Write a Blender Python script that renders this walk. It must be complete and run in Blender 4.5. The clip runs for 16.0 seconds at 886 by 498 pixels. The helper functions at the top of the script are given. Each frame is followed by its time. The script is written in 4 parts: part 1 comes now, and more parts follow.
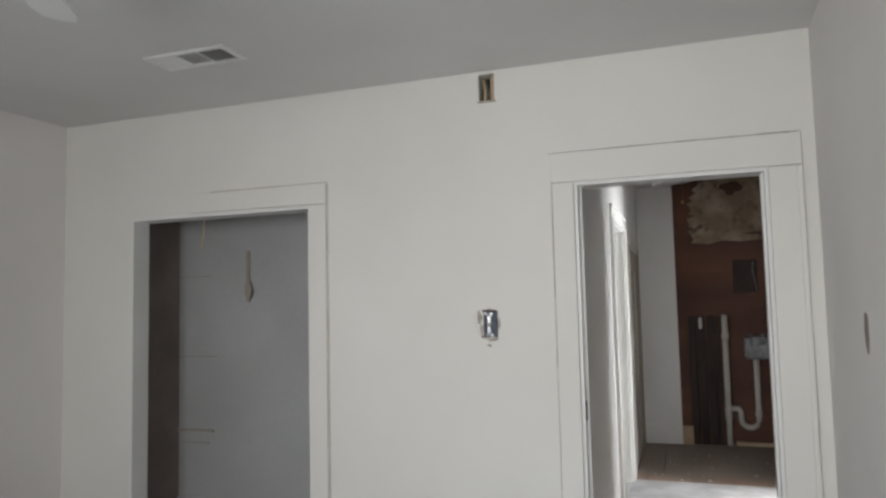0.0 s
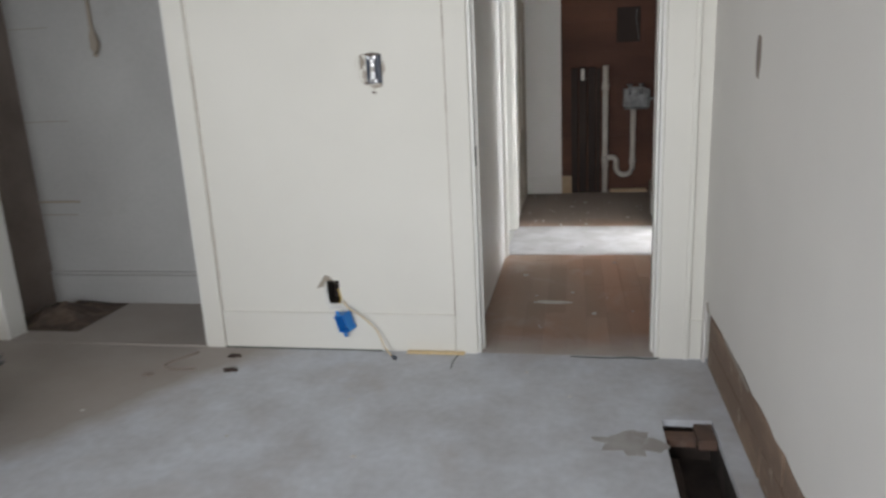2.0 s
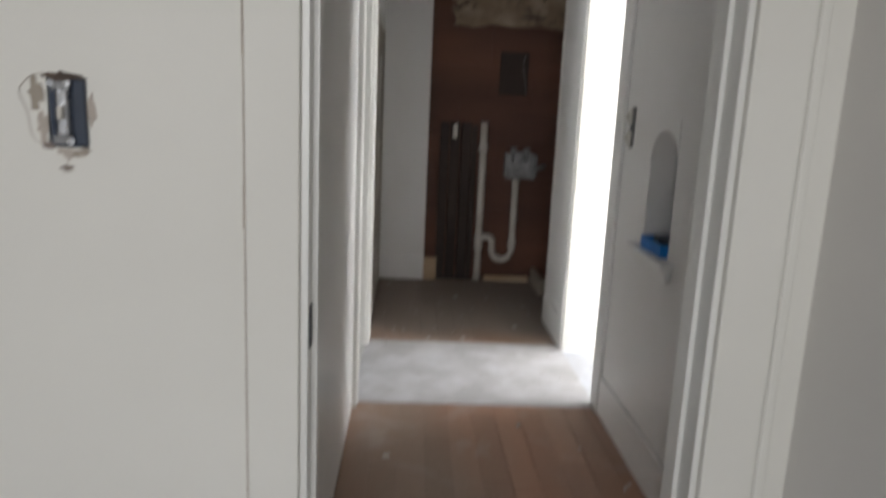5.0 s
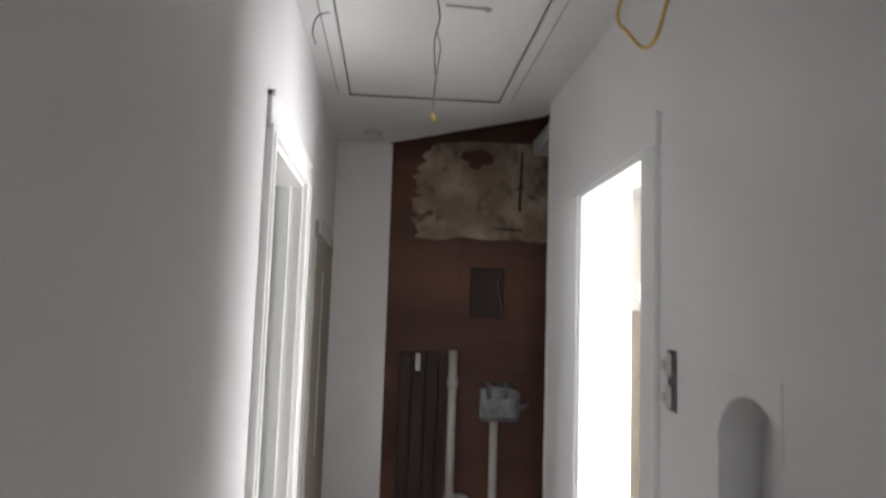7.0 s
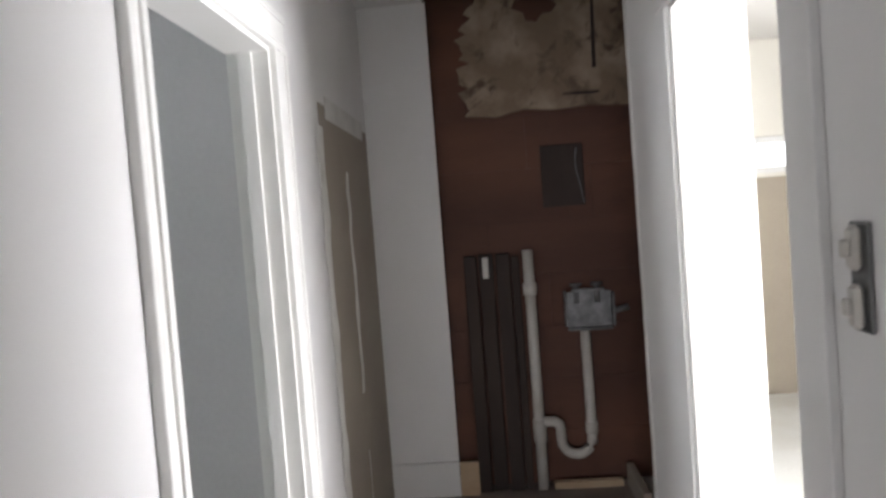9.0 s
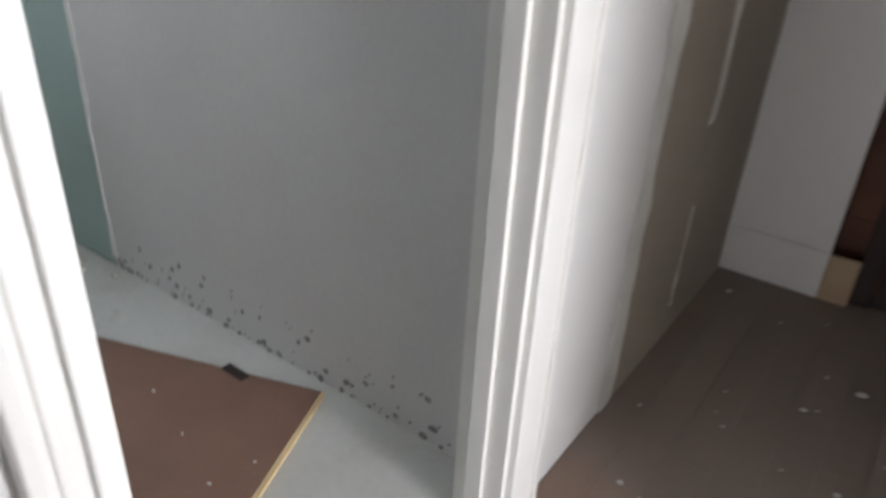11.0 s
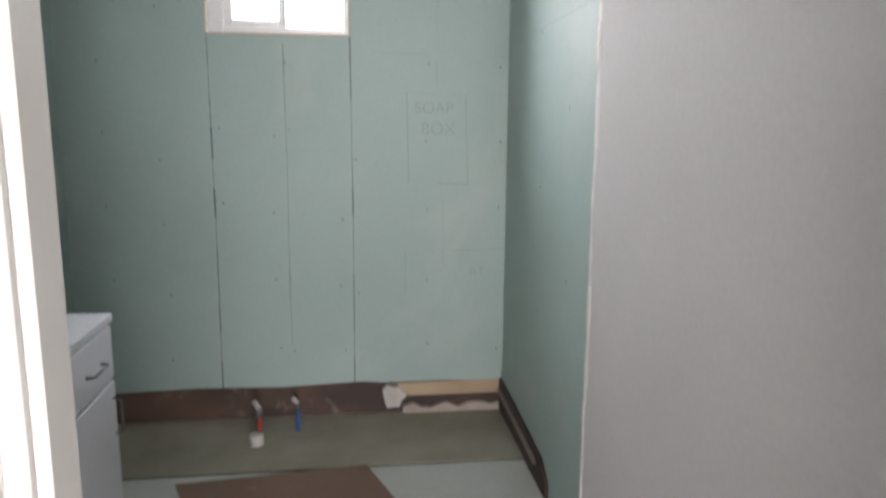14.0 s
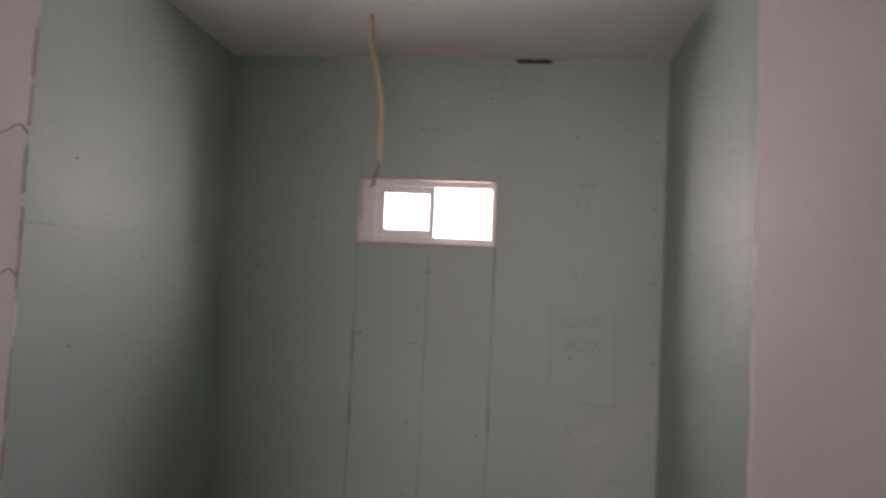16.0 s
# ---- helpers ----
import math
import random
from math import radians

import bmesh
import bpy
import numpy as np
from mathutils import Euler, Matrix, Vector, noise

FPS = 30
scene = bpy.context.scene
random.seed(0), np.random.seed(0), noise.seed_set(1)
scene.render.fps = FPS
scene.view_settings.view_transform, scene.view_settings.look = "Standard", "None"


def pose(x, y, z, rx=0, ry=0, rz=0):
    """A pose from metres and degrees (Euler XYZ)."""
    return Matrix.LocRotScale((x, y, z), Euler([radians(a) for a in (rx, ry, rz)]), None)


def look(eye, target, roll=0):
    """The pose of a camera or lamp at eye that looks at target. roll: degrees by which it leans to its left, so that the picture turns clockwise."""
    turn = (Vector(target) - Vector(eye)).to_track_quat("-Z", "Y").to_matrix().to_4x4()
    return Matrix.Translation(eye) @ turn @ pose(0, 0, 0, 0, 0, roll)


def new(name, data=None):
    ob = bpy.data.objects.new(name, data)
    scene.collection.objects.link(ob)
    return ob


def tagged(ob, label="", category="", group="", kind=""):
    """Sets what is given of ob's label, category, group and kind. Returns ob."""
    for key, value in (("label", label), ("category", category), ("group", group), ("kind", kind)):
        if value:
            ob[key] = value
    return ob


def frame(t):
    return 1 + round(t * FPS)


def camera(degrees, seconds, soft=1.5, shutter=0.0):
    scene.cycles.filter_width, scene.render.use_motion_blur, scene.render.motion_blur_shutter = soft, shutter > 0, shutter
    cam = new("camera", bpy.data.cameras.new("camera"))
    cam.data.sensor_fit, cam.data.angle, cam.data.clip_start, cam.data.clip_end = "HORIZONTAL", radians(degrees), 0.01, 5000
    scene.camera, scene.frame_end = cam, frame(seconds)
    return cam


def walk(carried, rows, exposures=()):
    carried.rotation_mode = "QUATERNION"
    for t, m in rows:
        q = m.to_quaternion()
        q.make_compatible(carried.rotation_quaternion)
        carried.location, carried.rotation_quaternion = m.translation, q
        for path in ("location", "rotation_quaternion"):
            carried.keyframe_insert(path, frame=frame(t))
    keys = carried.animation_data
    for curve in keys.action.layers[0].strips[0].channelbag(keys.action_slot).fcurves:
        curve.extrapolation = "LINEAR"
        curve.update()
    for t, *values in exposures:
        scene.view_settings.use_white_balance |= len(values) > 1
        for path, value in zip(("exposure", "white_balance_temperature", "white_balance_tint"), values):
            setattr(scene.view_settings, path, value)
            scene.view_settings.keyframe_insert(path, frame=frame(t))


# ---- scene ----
# ---- camera ----
cam = camera(63.9, 16.0, 2.6, 0.7)
PATH = [
    (0, (-0.337, -3.386, 1.485), (-1.004, -1.506, 1.636), -1.3),
    (0.3, (-0.321, -3.364, 1.462), (-0.964, -1.475, 1.603), -0.9),
    (0.5, (-0.333, -3.385, 1.497), (-0.924, -1.475, 1.462), -0.6),
    (1, (-0.352, -3.388, 1.416), (-0.958, -1.512, 1.081), -1.4),
    (1.5, (-0.398, -3.351, 1.414), (-0.863, -1.450, 0.999), -0.7),
    (2, (-0.400, -3.230, 1.376), (-0.765, -1.327, 0.876), -2.8),
    (2.5, (-0.311, -2.939, 1.377), (-0.611, -1.009, 0.945), -1.6),
    (3, (-0.362, -2.675, 1.369), (-0.821, -0.819, 0.780), -3.1),
    (3.5, (-0.442, -2.381, 1.374), (-0.647, -0.488, 0.763), -0.5),
    (4, (-0.528, -2.072, 1.384), (-0.575, -0.169, 0.769), -2.8),
    (4.5, (-0.578, -1.718, 1.4), (-0.589, 0.209, 0.862), -3.5),
    (5, (-0.653, -1.376, 1.42), (-0.559, 0.582, 1.022), 2.6),
    (5.2, (-0.683, -1.298, 1.408), (-0.496, 0.676, 1.147), 1.7),
    (7.3, (-0.499, -0.141, 1.563), (-0.363, 1.833, 1.853), 1.8),
    (7.5, (-0.489, -0.052, 1.585), (-0.365, 1.91, 1.948), 1.5),
    (8, (-0.426, 0.161, 1.577), (-0.405, 2.123, 1.966), -1.4),
    (8.2, (-0.404, 0.23, 1.556), (-0.407, 2.212, 1.821), -2.3),
    (10.3, (-0.117, 1.205, 1.437), (-0.819, 3.05, 1.112), -2.1),
    (10.5, (-0.177, 1.318, 1.425), (-1.045, 3.072, 1.015), -2.5),
    (10.6, (-0.178, 1.393, 1.435), (-1.14, 3.088, 0.987), -3.4),
    (11, (-0.376, 1.63, 1.365), (-1.382, 3.075, 0.415), 3.1),
    (11.2, (-0.415, 1.703, 1.289), (-1.476, 3.105, 0.335), 1.7),
    (11.5, (-0.452, 1.769, 1.22), (-1.729, 2.973, 0.261), -0.1),
    (12, (-0.469, 1.977, 1.281), (-2.176, 2.605, 0.448), -1.5),
    (12.5, (-0.502, 2.071, 1.333), (-2.349, 2.393, 0.636), -2.1),
    (13, (-0.531, 2.059, 1.373), (-2.418, 2.325, 0.768), -1.8),
    (13.5, (-0.543, 2.065, 1.408), (-2.462, 2.315, 0.904), -1.1),
    (14, (-0.557, 2.07, 1.442), (-2.512, 2.316, 1.097), 0.4),
    (14.5, (-0.554, 2.079, 1.479), (-2.533, 2.284, 1.269), -0.7),
    (15, (-0.539, 2.129, 1.567), (-2.532, 2.252, 1.456), -0.7),
    (15.3, (-0.546, 2.129, 1.604), (-2.542, 2.249, 1.601), -1.6),
    (15.5, (-0.588, 2.129, 1.615), (-2.586, 2.183, 1.652), -0.2),
    (16, (-0.728, 2.209, 1.651), (-2.711, 1.972, 1.756), 2.9),
]
walk(cam, [(t, look(eye, target, roll)) for t, eye, target, roll in PATH], [(0, -0.08, 6450, 11), (0.8, 0.1, 6400, 10), (2.5, 0.15, 6500, 11), (5.2, -0.22, 6550, 12), (7.3, 0.1, 6400, 15), (8.2, 0.1, 6400, 15), (10.3, 0.12, 6400, 15), (11.5, -0.62, 6400, 15), (12, -0.85, 6600, 16), (12.5, -0.2, 6800, 16), (13, 0.1, 6750, 18), (14, 0.1, 6800, 20), (14.5, -0.15, 6850, 22), (15.5, -0.98, 7600, 36), (16, -1.08, 7700, 38)])

# ---- light ----
world = bpy.data.worlds.new("sky")
scene.world = world
world.use_nodes = True
wn = world.node_tree.nodes
sky = wn.new("ShaderNodeTexSky")
sky.sky_type, sky.sun_disc = 'NISHITA', False
sky.sun_elevation, sky.sun_rotation = radians(50), radians(90)
wn["Background"].inputs[1].default_value = 0.12
world.node_tree.links.new(sky.outputs[0], wn["Background"].inputs[0])
sun = new("sun", bpy.data.lights.new("sun", 'SUN'))
sun.data.energy, sun.data.angle, sun.data.color = 5.0, radians(0.6), (1, .95, .88)
sun.matrix_world = look((10, 2.45, 12), (0, 2.3, 0))


def window_light(name, m, w, h, watts, colour=(.93, .97, 1)):
    """Daylight that enters by one window."""
    ob = new(name, bpy.data.lights.new(name, 'AREA'))
    ob.data.shape, ob.data.size, ob.data.size_y = 'RECTANGLE', w, h
    ob.data.energy, ob.data.color = watts, colour
    ob.matrix_world = m
    return ob


CEIL = 2.645                       # ceiling height
HL, HR = -0.90, 0.285              # hall walls
BX, BYG, BYL = -3.951, 2.800, 0.80       # bathroom: window wall, grey wall, wall behind the vanity
RX, LX, BACK = 0.175, -4.05, -5.2   # bedroom: right, left and back wall
W0, W1, WZ0, WZ1 = 1.422, 2.060, 1.838, 2.14   # bathroom window
KW0, KW1, KWZ0, KWZ1 = 1.70, 2.6, 1.66, 1.93       # small window of the bright room
CB = 2.71                          # bathroom ceiling
KX = 2.9                           # far wall of the bright room

back = window_light("daylight_bedroom_back", look((-1.25, BACK + .02, 1.5), (-1.2, 0, 1.15)), 1.6, 1.3, 42, (.955, .97, .985))
back.data.spread = radians(110)
window_light("daylight_bedroom_side", look((LX + .02, -3.6, 1.5), (0, -3.4, 1.0)), 1.3, 1.3, 2.5)
bright = window_light("daylight_bright_room", look((KX - .02, 2.35, 1.05), (-.3, 2.3, 1.5)), 1.9, 1.8, 205, (.97, .98, 1))
bright.data.spread = radians(150)
window_light("daylight_bathroom", look((BX - .42, (W0 + W1) / 2, (WZ0 + WZ1) / 2 + .1), (0, (W0 + W1) / 2, 1.5)), 1.2, .9, 320, (.9, .96, 1))


# ---- materials ----
def mat(name, base, second=None, rough=.7, scale=3.0, fine=60.0, bump=.15, amount=.5, metal=0.0, spots=None, spot_scale=2.0, spot_cut=(.55, .68), random_tint=0.0, grain_by=.06, stretch=(1, 1, 1)):
    """A surface: base and second colour mixed by coarse noise, fine grain in value and relief, optional stains."""
    m = bpy.data.materials.new(name)
    m.use_nodes = True
    n, l = m.node_tree.nodes, m.node_tree.links
    b = n["Principled BSDF"]
    geo = n.new("ShaderNodeNewGeometry")
    mapping = n.new("ShaderNodeMapping")
    mapping.inputs["Scale"].default_value = stretch
    l.new(geo.outputs["Position"], mapping.inputs[0])
    big, small = n.new("ShaderNodeTexNoise"), n.new("ShaderNodeTexNoise")
    big.inputs["Scale"].default_value, big.inputs["Detail"].default_value = scale, 5
    small.inputs["Scale"].default_value, small.inputs["Detail"].default_value = fine, 3
    l.new(mapping.outputs[0], big.inputs[0])
    l.new(mapping.outputs[0], small.inputs[0])
    ramp = n.new("ShaderNodeMapRange")
    ramp.inputs[1].default_value, ramp.inputs[2].default_value = .35, .68
    ramp.inputs[4].default_value = amount * 2
    l.new(big.outputs[0], ramp.inputs[0])
    mix = n.new("ShaderNodeMix")
    mix.data_type = 'RGBA'
    sec = second or tuple(c * .88 for c in base)
    mix.inputs[6].default_value, mix.inputs[7].default_value = (*base, 1), (*sec, 1)
    l.new(ramp.outputs[0], mix.inputs[0])
    out = mix.outputs[2]
    grain = n.new("ShaderNodeMix")
    grain.data_type, grain.blend_type = 'RGBA', 'MULTIPLY'
    gr = n.new("ShaderNodeMapRange")
    gr.inputs[1].default_value, gr.inputs[2].default_value, gr.inputs[3].default_value, gr.inputs[4].default_value = .3, .7, 1 - grain_by, 1 + grain_by / 3
    l.new(small.outputs[0], gr.inputs[0])
    grain.inputs[0].default_value = .7
    l.new(out, grain.inputs[6])
    l.new(gr.outputs[0], grain.inputs[7])
    out = grain.outputs[2]
    if spots:
        tex = n.new("ShaderNodeTexNoise")
        tex.inputs["Scale"].default_value, tex.inputs["Detail"].default_value, tex.inputs["Roughness"].default_value = spot_scale, 8, .65
        tex.inputs["Distortion"].default_value = .6
        l.new(geo.outputs["Position"], tex.inputs[0])
        cut = n.new("ShaderNodeMapRange")
        cut.inputs[1].default_value, cut.inputs[2].default_value = spot_cut
        l.new(tex.outputs[0], cut.inputs[0])
        sm = n.new("ShaderNodeMix")
        sm.data_type = 'RGBA'
        l.new(cut.outputs[0], sm.inputs[0])
        l.new(out, sm.inputs[6])
        sm.inputs[7].default_value = (*spots, 1)
        out = sm.outputs[2]
    if random_tint:
        info = n.new("ShaderNodeObjectInfo")
        tr = n.new("ShaderNodeMapRange")
        tr.inputs[3].default_value, tr.inputs[4].default_value = 1 - random_tint, 1 + random_tint
        l.new(info.outputs["Random"], tr.inputs[0])
        tm = n.new("ShaderNodeMix")
        tm.data_type, tm.blend_type = 'RGBA', 'MULTIPLY'
        tm.inputs[0].default_value = 1
        l.new(out, tm.inputs[6])
        l.new(tr.outputs[0], tm.inputs[7])
        out = tm.outputs[2]
    l.new(out, b.inputs["Base Color"])
    b.inputs["Metallic"].default_value = metal
    rr = n.new("ShaderNodeMapRange")
    rr.inputs[3].default_value, rr.inputs[4].default_value = max(0, rough - .12), min(1, rough + .12)
    l.new(big.outputs[0], rr.inputs[0])
    l.new(rr.outputs[0], b.inputs["Roughness"])
    bp = n.new("ShaderNodeBump")
    bp.inputs["Strength"].default_value, bp.inputs["Distance"].default_value = bump, .004
    l.new(small.outputs[0], bp.inputs["Height"])
    l.new(bp.outputs[0], b.inputs["Normal"])
    return m


WHITE = mat("warm_white_wall_paint", (.772, .756, .698), (.722, .705, .648), .62, 1.1, 160, .05, grain_by=.015)
OFFWHITE = mat("off_white_wall_paint", (.78, .755, .72), (.73, .705, .67), .62, 1.1, 160, .05, grain_by=.015)
# Closet surfaces, a much darker grey than the bedroom's white.
CLOSET_GREY = mat("scuffed_grey_paint", (.46, .46, .45), (.385, .38, .37), .65, 1.1, 40, .15, spots=(.33, .31, .28), spot_scale=1.4, spot_cut=(.62, .85))
TRIM = mat("gloss_white_trim_paint", (.80, .795, .76), (.73, .72, .68), .42, 1.5, 120, .04, grain_by=.015)
CEILING = mat("flat_white_ceiling_paint", (.74, .73, .71), (.68, .67, .65), .85, .9, 150, .05, grain_by=.015)
HALL = mat("hall_white_paint", (.76, .75, .74), (.70, .69, .67), .46, 1.2, 150, .05, grain_by=.015)
GREY = mat("grey_skim_coat", (.60, .588, .575), (.56, .547, .535), .80, 1.6, 60, .10, spots=(.61, .585, .575), spot_scale=2.2, spot_cut=(.6, .8))
GREEN = mat("green_moisture_board", (.375, .48, .45), (.335, .435, .405), .62, 1.0, 90, .06, spots=(.44, .50, .465), spot_scale=1.3, spot_cut=(.55, .8))
FLOOR = mat("dusty_grey_subfloor", (.585, .61, .655), (.475, .48, .50), .8, 3.6, 26, .35, .5, spots=(.43, .40, .385), spot_scale=1.7, spot_cut=(.52, .84), grain_by=.13)
OAK = mat("worn_brown_floor_board", (.36, .185, .115), (.31, .225, .175), .68, 1.3, 70, .2, .6, spots=(.40, .34, .30), spot_scale=2.2, spot_cut=(.55, .78), random_tint=.10, stretch=(1, .3, 1))


def side_tint(m, colour, angle, place, soft, limit):
    """Tints a floor on one side of a line, with a wavering edge."""
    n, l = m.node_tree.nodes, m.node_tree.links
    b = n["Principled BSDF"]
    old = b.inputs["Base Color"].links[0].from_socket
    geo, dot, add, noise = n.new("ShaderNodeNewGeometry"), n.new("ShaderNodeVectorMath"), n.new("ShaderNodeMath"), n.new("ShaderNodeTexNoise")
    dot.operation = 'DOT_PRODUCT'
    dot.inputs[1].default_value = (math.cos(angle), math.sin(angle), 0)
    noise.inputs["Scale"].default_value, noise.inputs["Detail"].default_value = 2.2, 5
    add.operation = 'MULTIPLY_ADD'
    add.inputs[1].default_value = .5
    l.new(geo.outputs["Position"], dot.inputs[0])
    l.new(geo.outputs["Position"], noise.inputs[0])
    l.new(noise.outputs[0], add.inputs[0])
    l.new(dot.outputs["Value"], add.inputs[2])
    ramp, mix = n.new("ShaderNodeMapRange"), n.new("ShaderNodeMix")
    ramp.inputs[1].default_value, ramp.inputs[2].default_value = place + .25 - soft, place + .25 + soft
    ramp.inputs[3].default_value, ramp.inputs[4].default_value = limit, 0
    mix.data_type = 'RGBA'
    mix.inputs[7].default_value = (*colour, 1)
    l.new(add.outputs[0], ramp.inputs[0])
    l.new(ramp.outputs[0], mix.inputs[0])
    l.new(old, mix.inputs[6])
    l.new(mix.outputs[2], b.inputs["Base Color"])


# shadow painted into the floor colour; its edge runs from (-2.6, -1.2) to (-2.0, -.2)
side_tint(FLOOR, (.33, .285, .245), radians(-31), -1.61, .10, .85)
# hall boards turn darker and greyer beyond y = 2.85
side_tint(OAK, (.235, .205, .18), radians(-90), -2.85, .18, .85)
# pale dust on the hall boards next to the bedroom doorway
side_tint(OAK, (.45, .42, .40), radians(90), .16, .14, .8)
# Pale dust and part of the doorway's light, both put into the colour.
PALE = mat("pale_dust_and_light_patch", (.55, .545, .555), (.43, .42, .42), .85, 5, 40, .4, .7, spots=(.36, .34, .33), spot_scale=6, spot_cut=(.58, .72))
CLOSET_BROWN = mat("mottled_brown_board", (.30, .25, .22), (.20, .16, .14), .8, 2.0, 40, .2)
PLANK = mat("red_brown_old_plank", (.160, .064, .036), (.098, .042, .027), .72, 2.0, 50, .3, .8, spots=(.06, .028, .02), spot_scale=2.6, spot_cut=(.56, .75), random_tint=.09, stretch=(.25, 1, 1))
DARKWOOD = mat("dark_timber", (.060, .038, .028), (.035, .022, .018), .75, 3, 60, .4, .7, stretch=(1, 1, .2))
LATH = mat("bare_brown_lath", (.34, .235, .165), (.21, .145, .105), .85, 5, 60, .35, .8, spots=(.42, .36, .30), spot_scale=8, spot_cut=(.60, .74), stretch=(1, .4, 1))
SWEEP = mat("brown_sweepings", (.16, .115, .085), (.08, .06, .05), .95, 14, 60, .8, .8)
WORN = mat("worn_dark_floor_patch", (.40, .385, .375), (.32, .30, .285), .85, 7, 40, .3, .7, spots=(.46, .46, .46), spot_scale=9, spot_cut=(.55, .7))
RAW = mat("raw_pale_timber", (.50, .38, .25), (.42, .30, .19), .7, 4, 70, .3)
OLD_PLASTER = mat("torn_old_plaster", (.44, .345, .25), (.26, .19, .13), .9, 4.5, 60, .6, .8, spots=(.12, .08, .055), spot_scale=6, spot_cut=(.53, .66))
PVC = mat("dusty_white_pvc", (.62, .60, .55), (.50, .47, .42), .45, 6, 60, .06)
TAN = mat("raw_tan_gypsum_board", (.37, .325, .265), (.33, .285, .235), .85, 2, 60, .12)
MUD = mat("white_joint_compound", (.74, .73, .70), (.64, .63, .60), .8, 8, 70, .5)
STEEL = mat("galvanised_steel", (.27, .27, .27), (.17, .17, .17), .55, 20, 90, .1, metal=.9)
CHROME_LIKE = mat("bright_zinc_plate", (.80, .80, .80), (.52, .53, .55), .28, 60, 120, .3, .8, metal=.9)
DARKBOX = mat("dark_blue_plastic_box", (.03, .045, .075), (.02, .03, .05), .4, 10, 60, .05)
BLUE = mat("bright_blue_plastic", (.02, .22, .62), (.015, .18, .55), .35, 10, 60, .04)
# Near-black brown: the shade inside holes and the attic, put into the colour.
HOLE = mat("cavity_shade", (.05, .036, .03), (.025, .018, .015), .9, 9, 60, .3)
FOOT = mat("dirty_wall_foot_timber", (.145, .085, .06), (.075, .055, .048), .85, 4, 60, .4, .8, spots=(.24, .20, .17), spot_scale=7, spot_cut=(.58, .72), stretch=(1, .5, 1))
# Grey for the line over the hall casing's head, part gap, part painted shade.
EDGE_LINE = mat("casing_edge_line_grey", (.33, .31, .29), (.24, .22, .20), .85, 5, 60, .3)
CABLE_Y = mat("yellow_cable_sheath", (.62, .43, .10), (.55, .37, .08), .45, 20, 80, .05)
CABLE_C = mat("cream_cable_sheath", (.70, .55, .32), (.64, .48, .26), .5, 20, 80, .05)
COPPER = mat("brown_wire", (.22, .10, .06), (.15, .07, .04), .5, 20, 80, .05)
RED = mat("red_pipe", (.45, .05, .03), (.38, .04, .03), .4, 20, 80, .05)
BLUE_PIPE = mat("blue_pipe", (.03, .12, .33), (.02, .10, .28), .4, 20, 80, .05)
BLACK_BAG = mat("black_bin_bag_film", (.018, .022, .028), (.010, .012, .016), .28, 8, 30, .35)
BOARD = mat("red_brown_hardboard_sheet", (.25, .14, .098), (.19, .105, .076), .48, 1.8, 60, .08, .7, spots=(.34, .27, .24), spot_scale=6, spot_cut=(.68, .78))
BATH_FLOOR = mat("white_painted_bath_floor", (.60, .61, .59), (.52, .51, .47), .55, 1.6, 40, .12, spots=(.44, .40, .33), spot_scale=2.2, spot_cut=(.58, .75))
CONCRETE = mat("khaki_cement_bed", (.38, .345, .275), (.28, .255, .20), .85, 3, 50, .4)
MOULD = mat("black_mould_spot", (.17, .155, .15), (.27, .25, .24), .9, 30, 90, .2)
PENCIL = mat("pencil_line", (.285, .345, .325), (.325, .39, .365), .8, 20, 90, 0)
SEAM = mat("board_joint_gap", (.045, .055, .05), (.10, .12, .11), .9, 5, 60, 0)
NAIL = mat("screw_head", (.10, .11, .11), (.16, .17, .16), .5, 30, 80, 0)
VANITY = mat("grey_white_laminate", (.62, .63, .67), (.57, .58, .62), .4, 2, 40, .04)
VINYL = mat("white_vinyl_window_frame", (.80, .81, .81), (.74, .75, .75), .35, 3, 40, .03)
LIP = mat("pale_plaster_lip", (.50, .445, .385), (.40, .35, .30), .9, 9, 70, .5)
DUST = mat("pale_debris_chip", (.62, .60, .56), (.5, .48, .44), .9, 15, 80, .3)
BLACKMETAL = mat("dark_grille", (.03, .03, .032), (.05, .05, .05), .5, 10, 60, .05)
GLASS = bpy.data.materials.new("clear_window_glass")
GLASS.use_nodes = True
gb = GLASS.node_tree.nodes["Principled BSDF"]
gb.inputs["Transmission Weight"].default_value, gb.inputs["Roughness"].default_value, gb.inputs["IOR"].default_value = 1, 0, 1.45


# ---- builders ----
def box(bm, x0, x1, y0, y1, z0, z1, bevel=0.0, m=None):
    made = bmesh.ops.create_cube(bm, size=1, matrix=(m or Matrix()) @ Matrix.Translation(((x0 + x1) / 2, (y0 + y1) / 2, (z0 + z1) / 2)) @ Matrix.Diagonal((x1 - x0, y1 - y0, z1 - z0, 1)))["verts"]
    if bevel:
        bmesh.ops.bevel(bm, geom=list({e for v in made for e in v.link_edges}), offset=bevel, segments=1, affect='EDGES')
    return bm


def part(name, bm, material, parent=None, label="", smooth=False):
    me = bpy.data.meshes.new(name)
    bmesh.ops.recalc_face_normals(bm, faces=bm.faces)
    bm.to_mesh(me)
    bm.free()
    me.materials.append(material)
    if smooth:
        for p in me.polygons:
            p.use_smooth = True
    ob = new(name, me)
    if parent is not None:
        ob.parent = parent
    if label:
        ob["label"] = label
    return ob


def cube(name, dims, material, parent=None, label="", bevel=0.0):
    return part(name, box(bmesh.new(), *dims, bevel), material, parent, label)


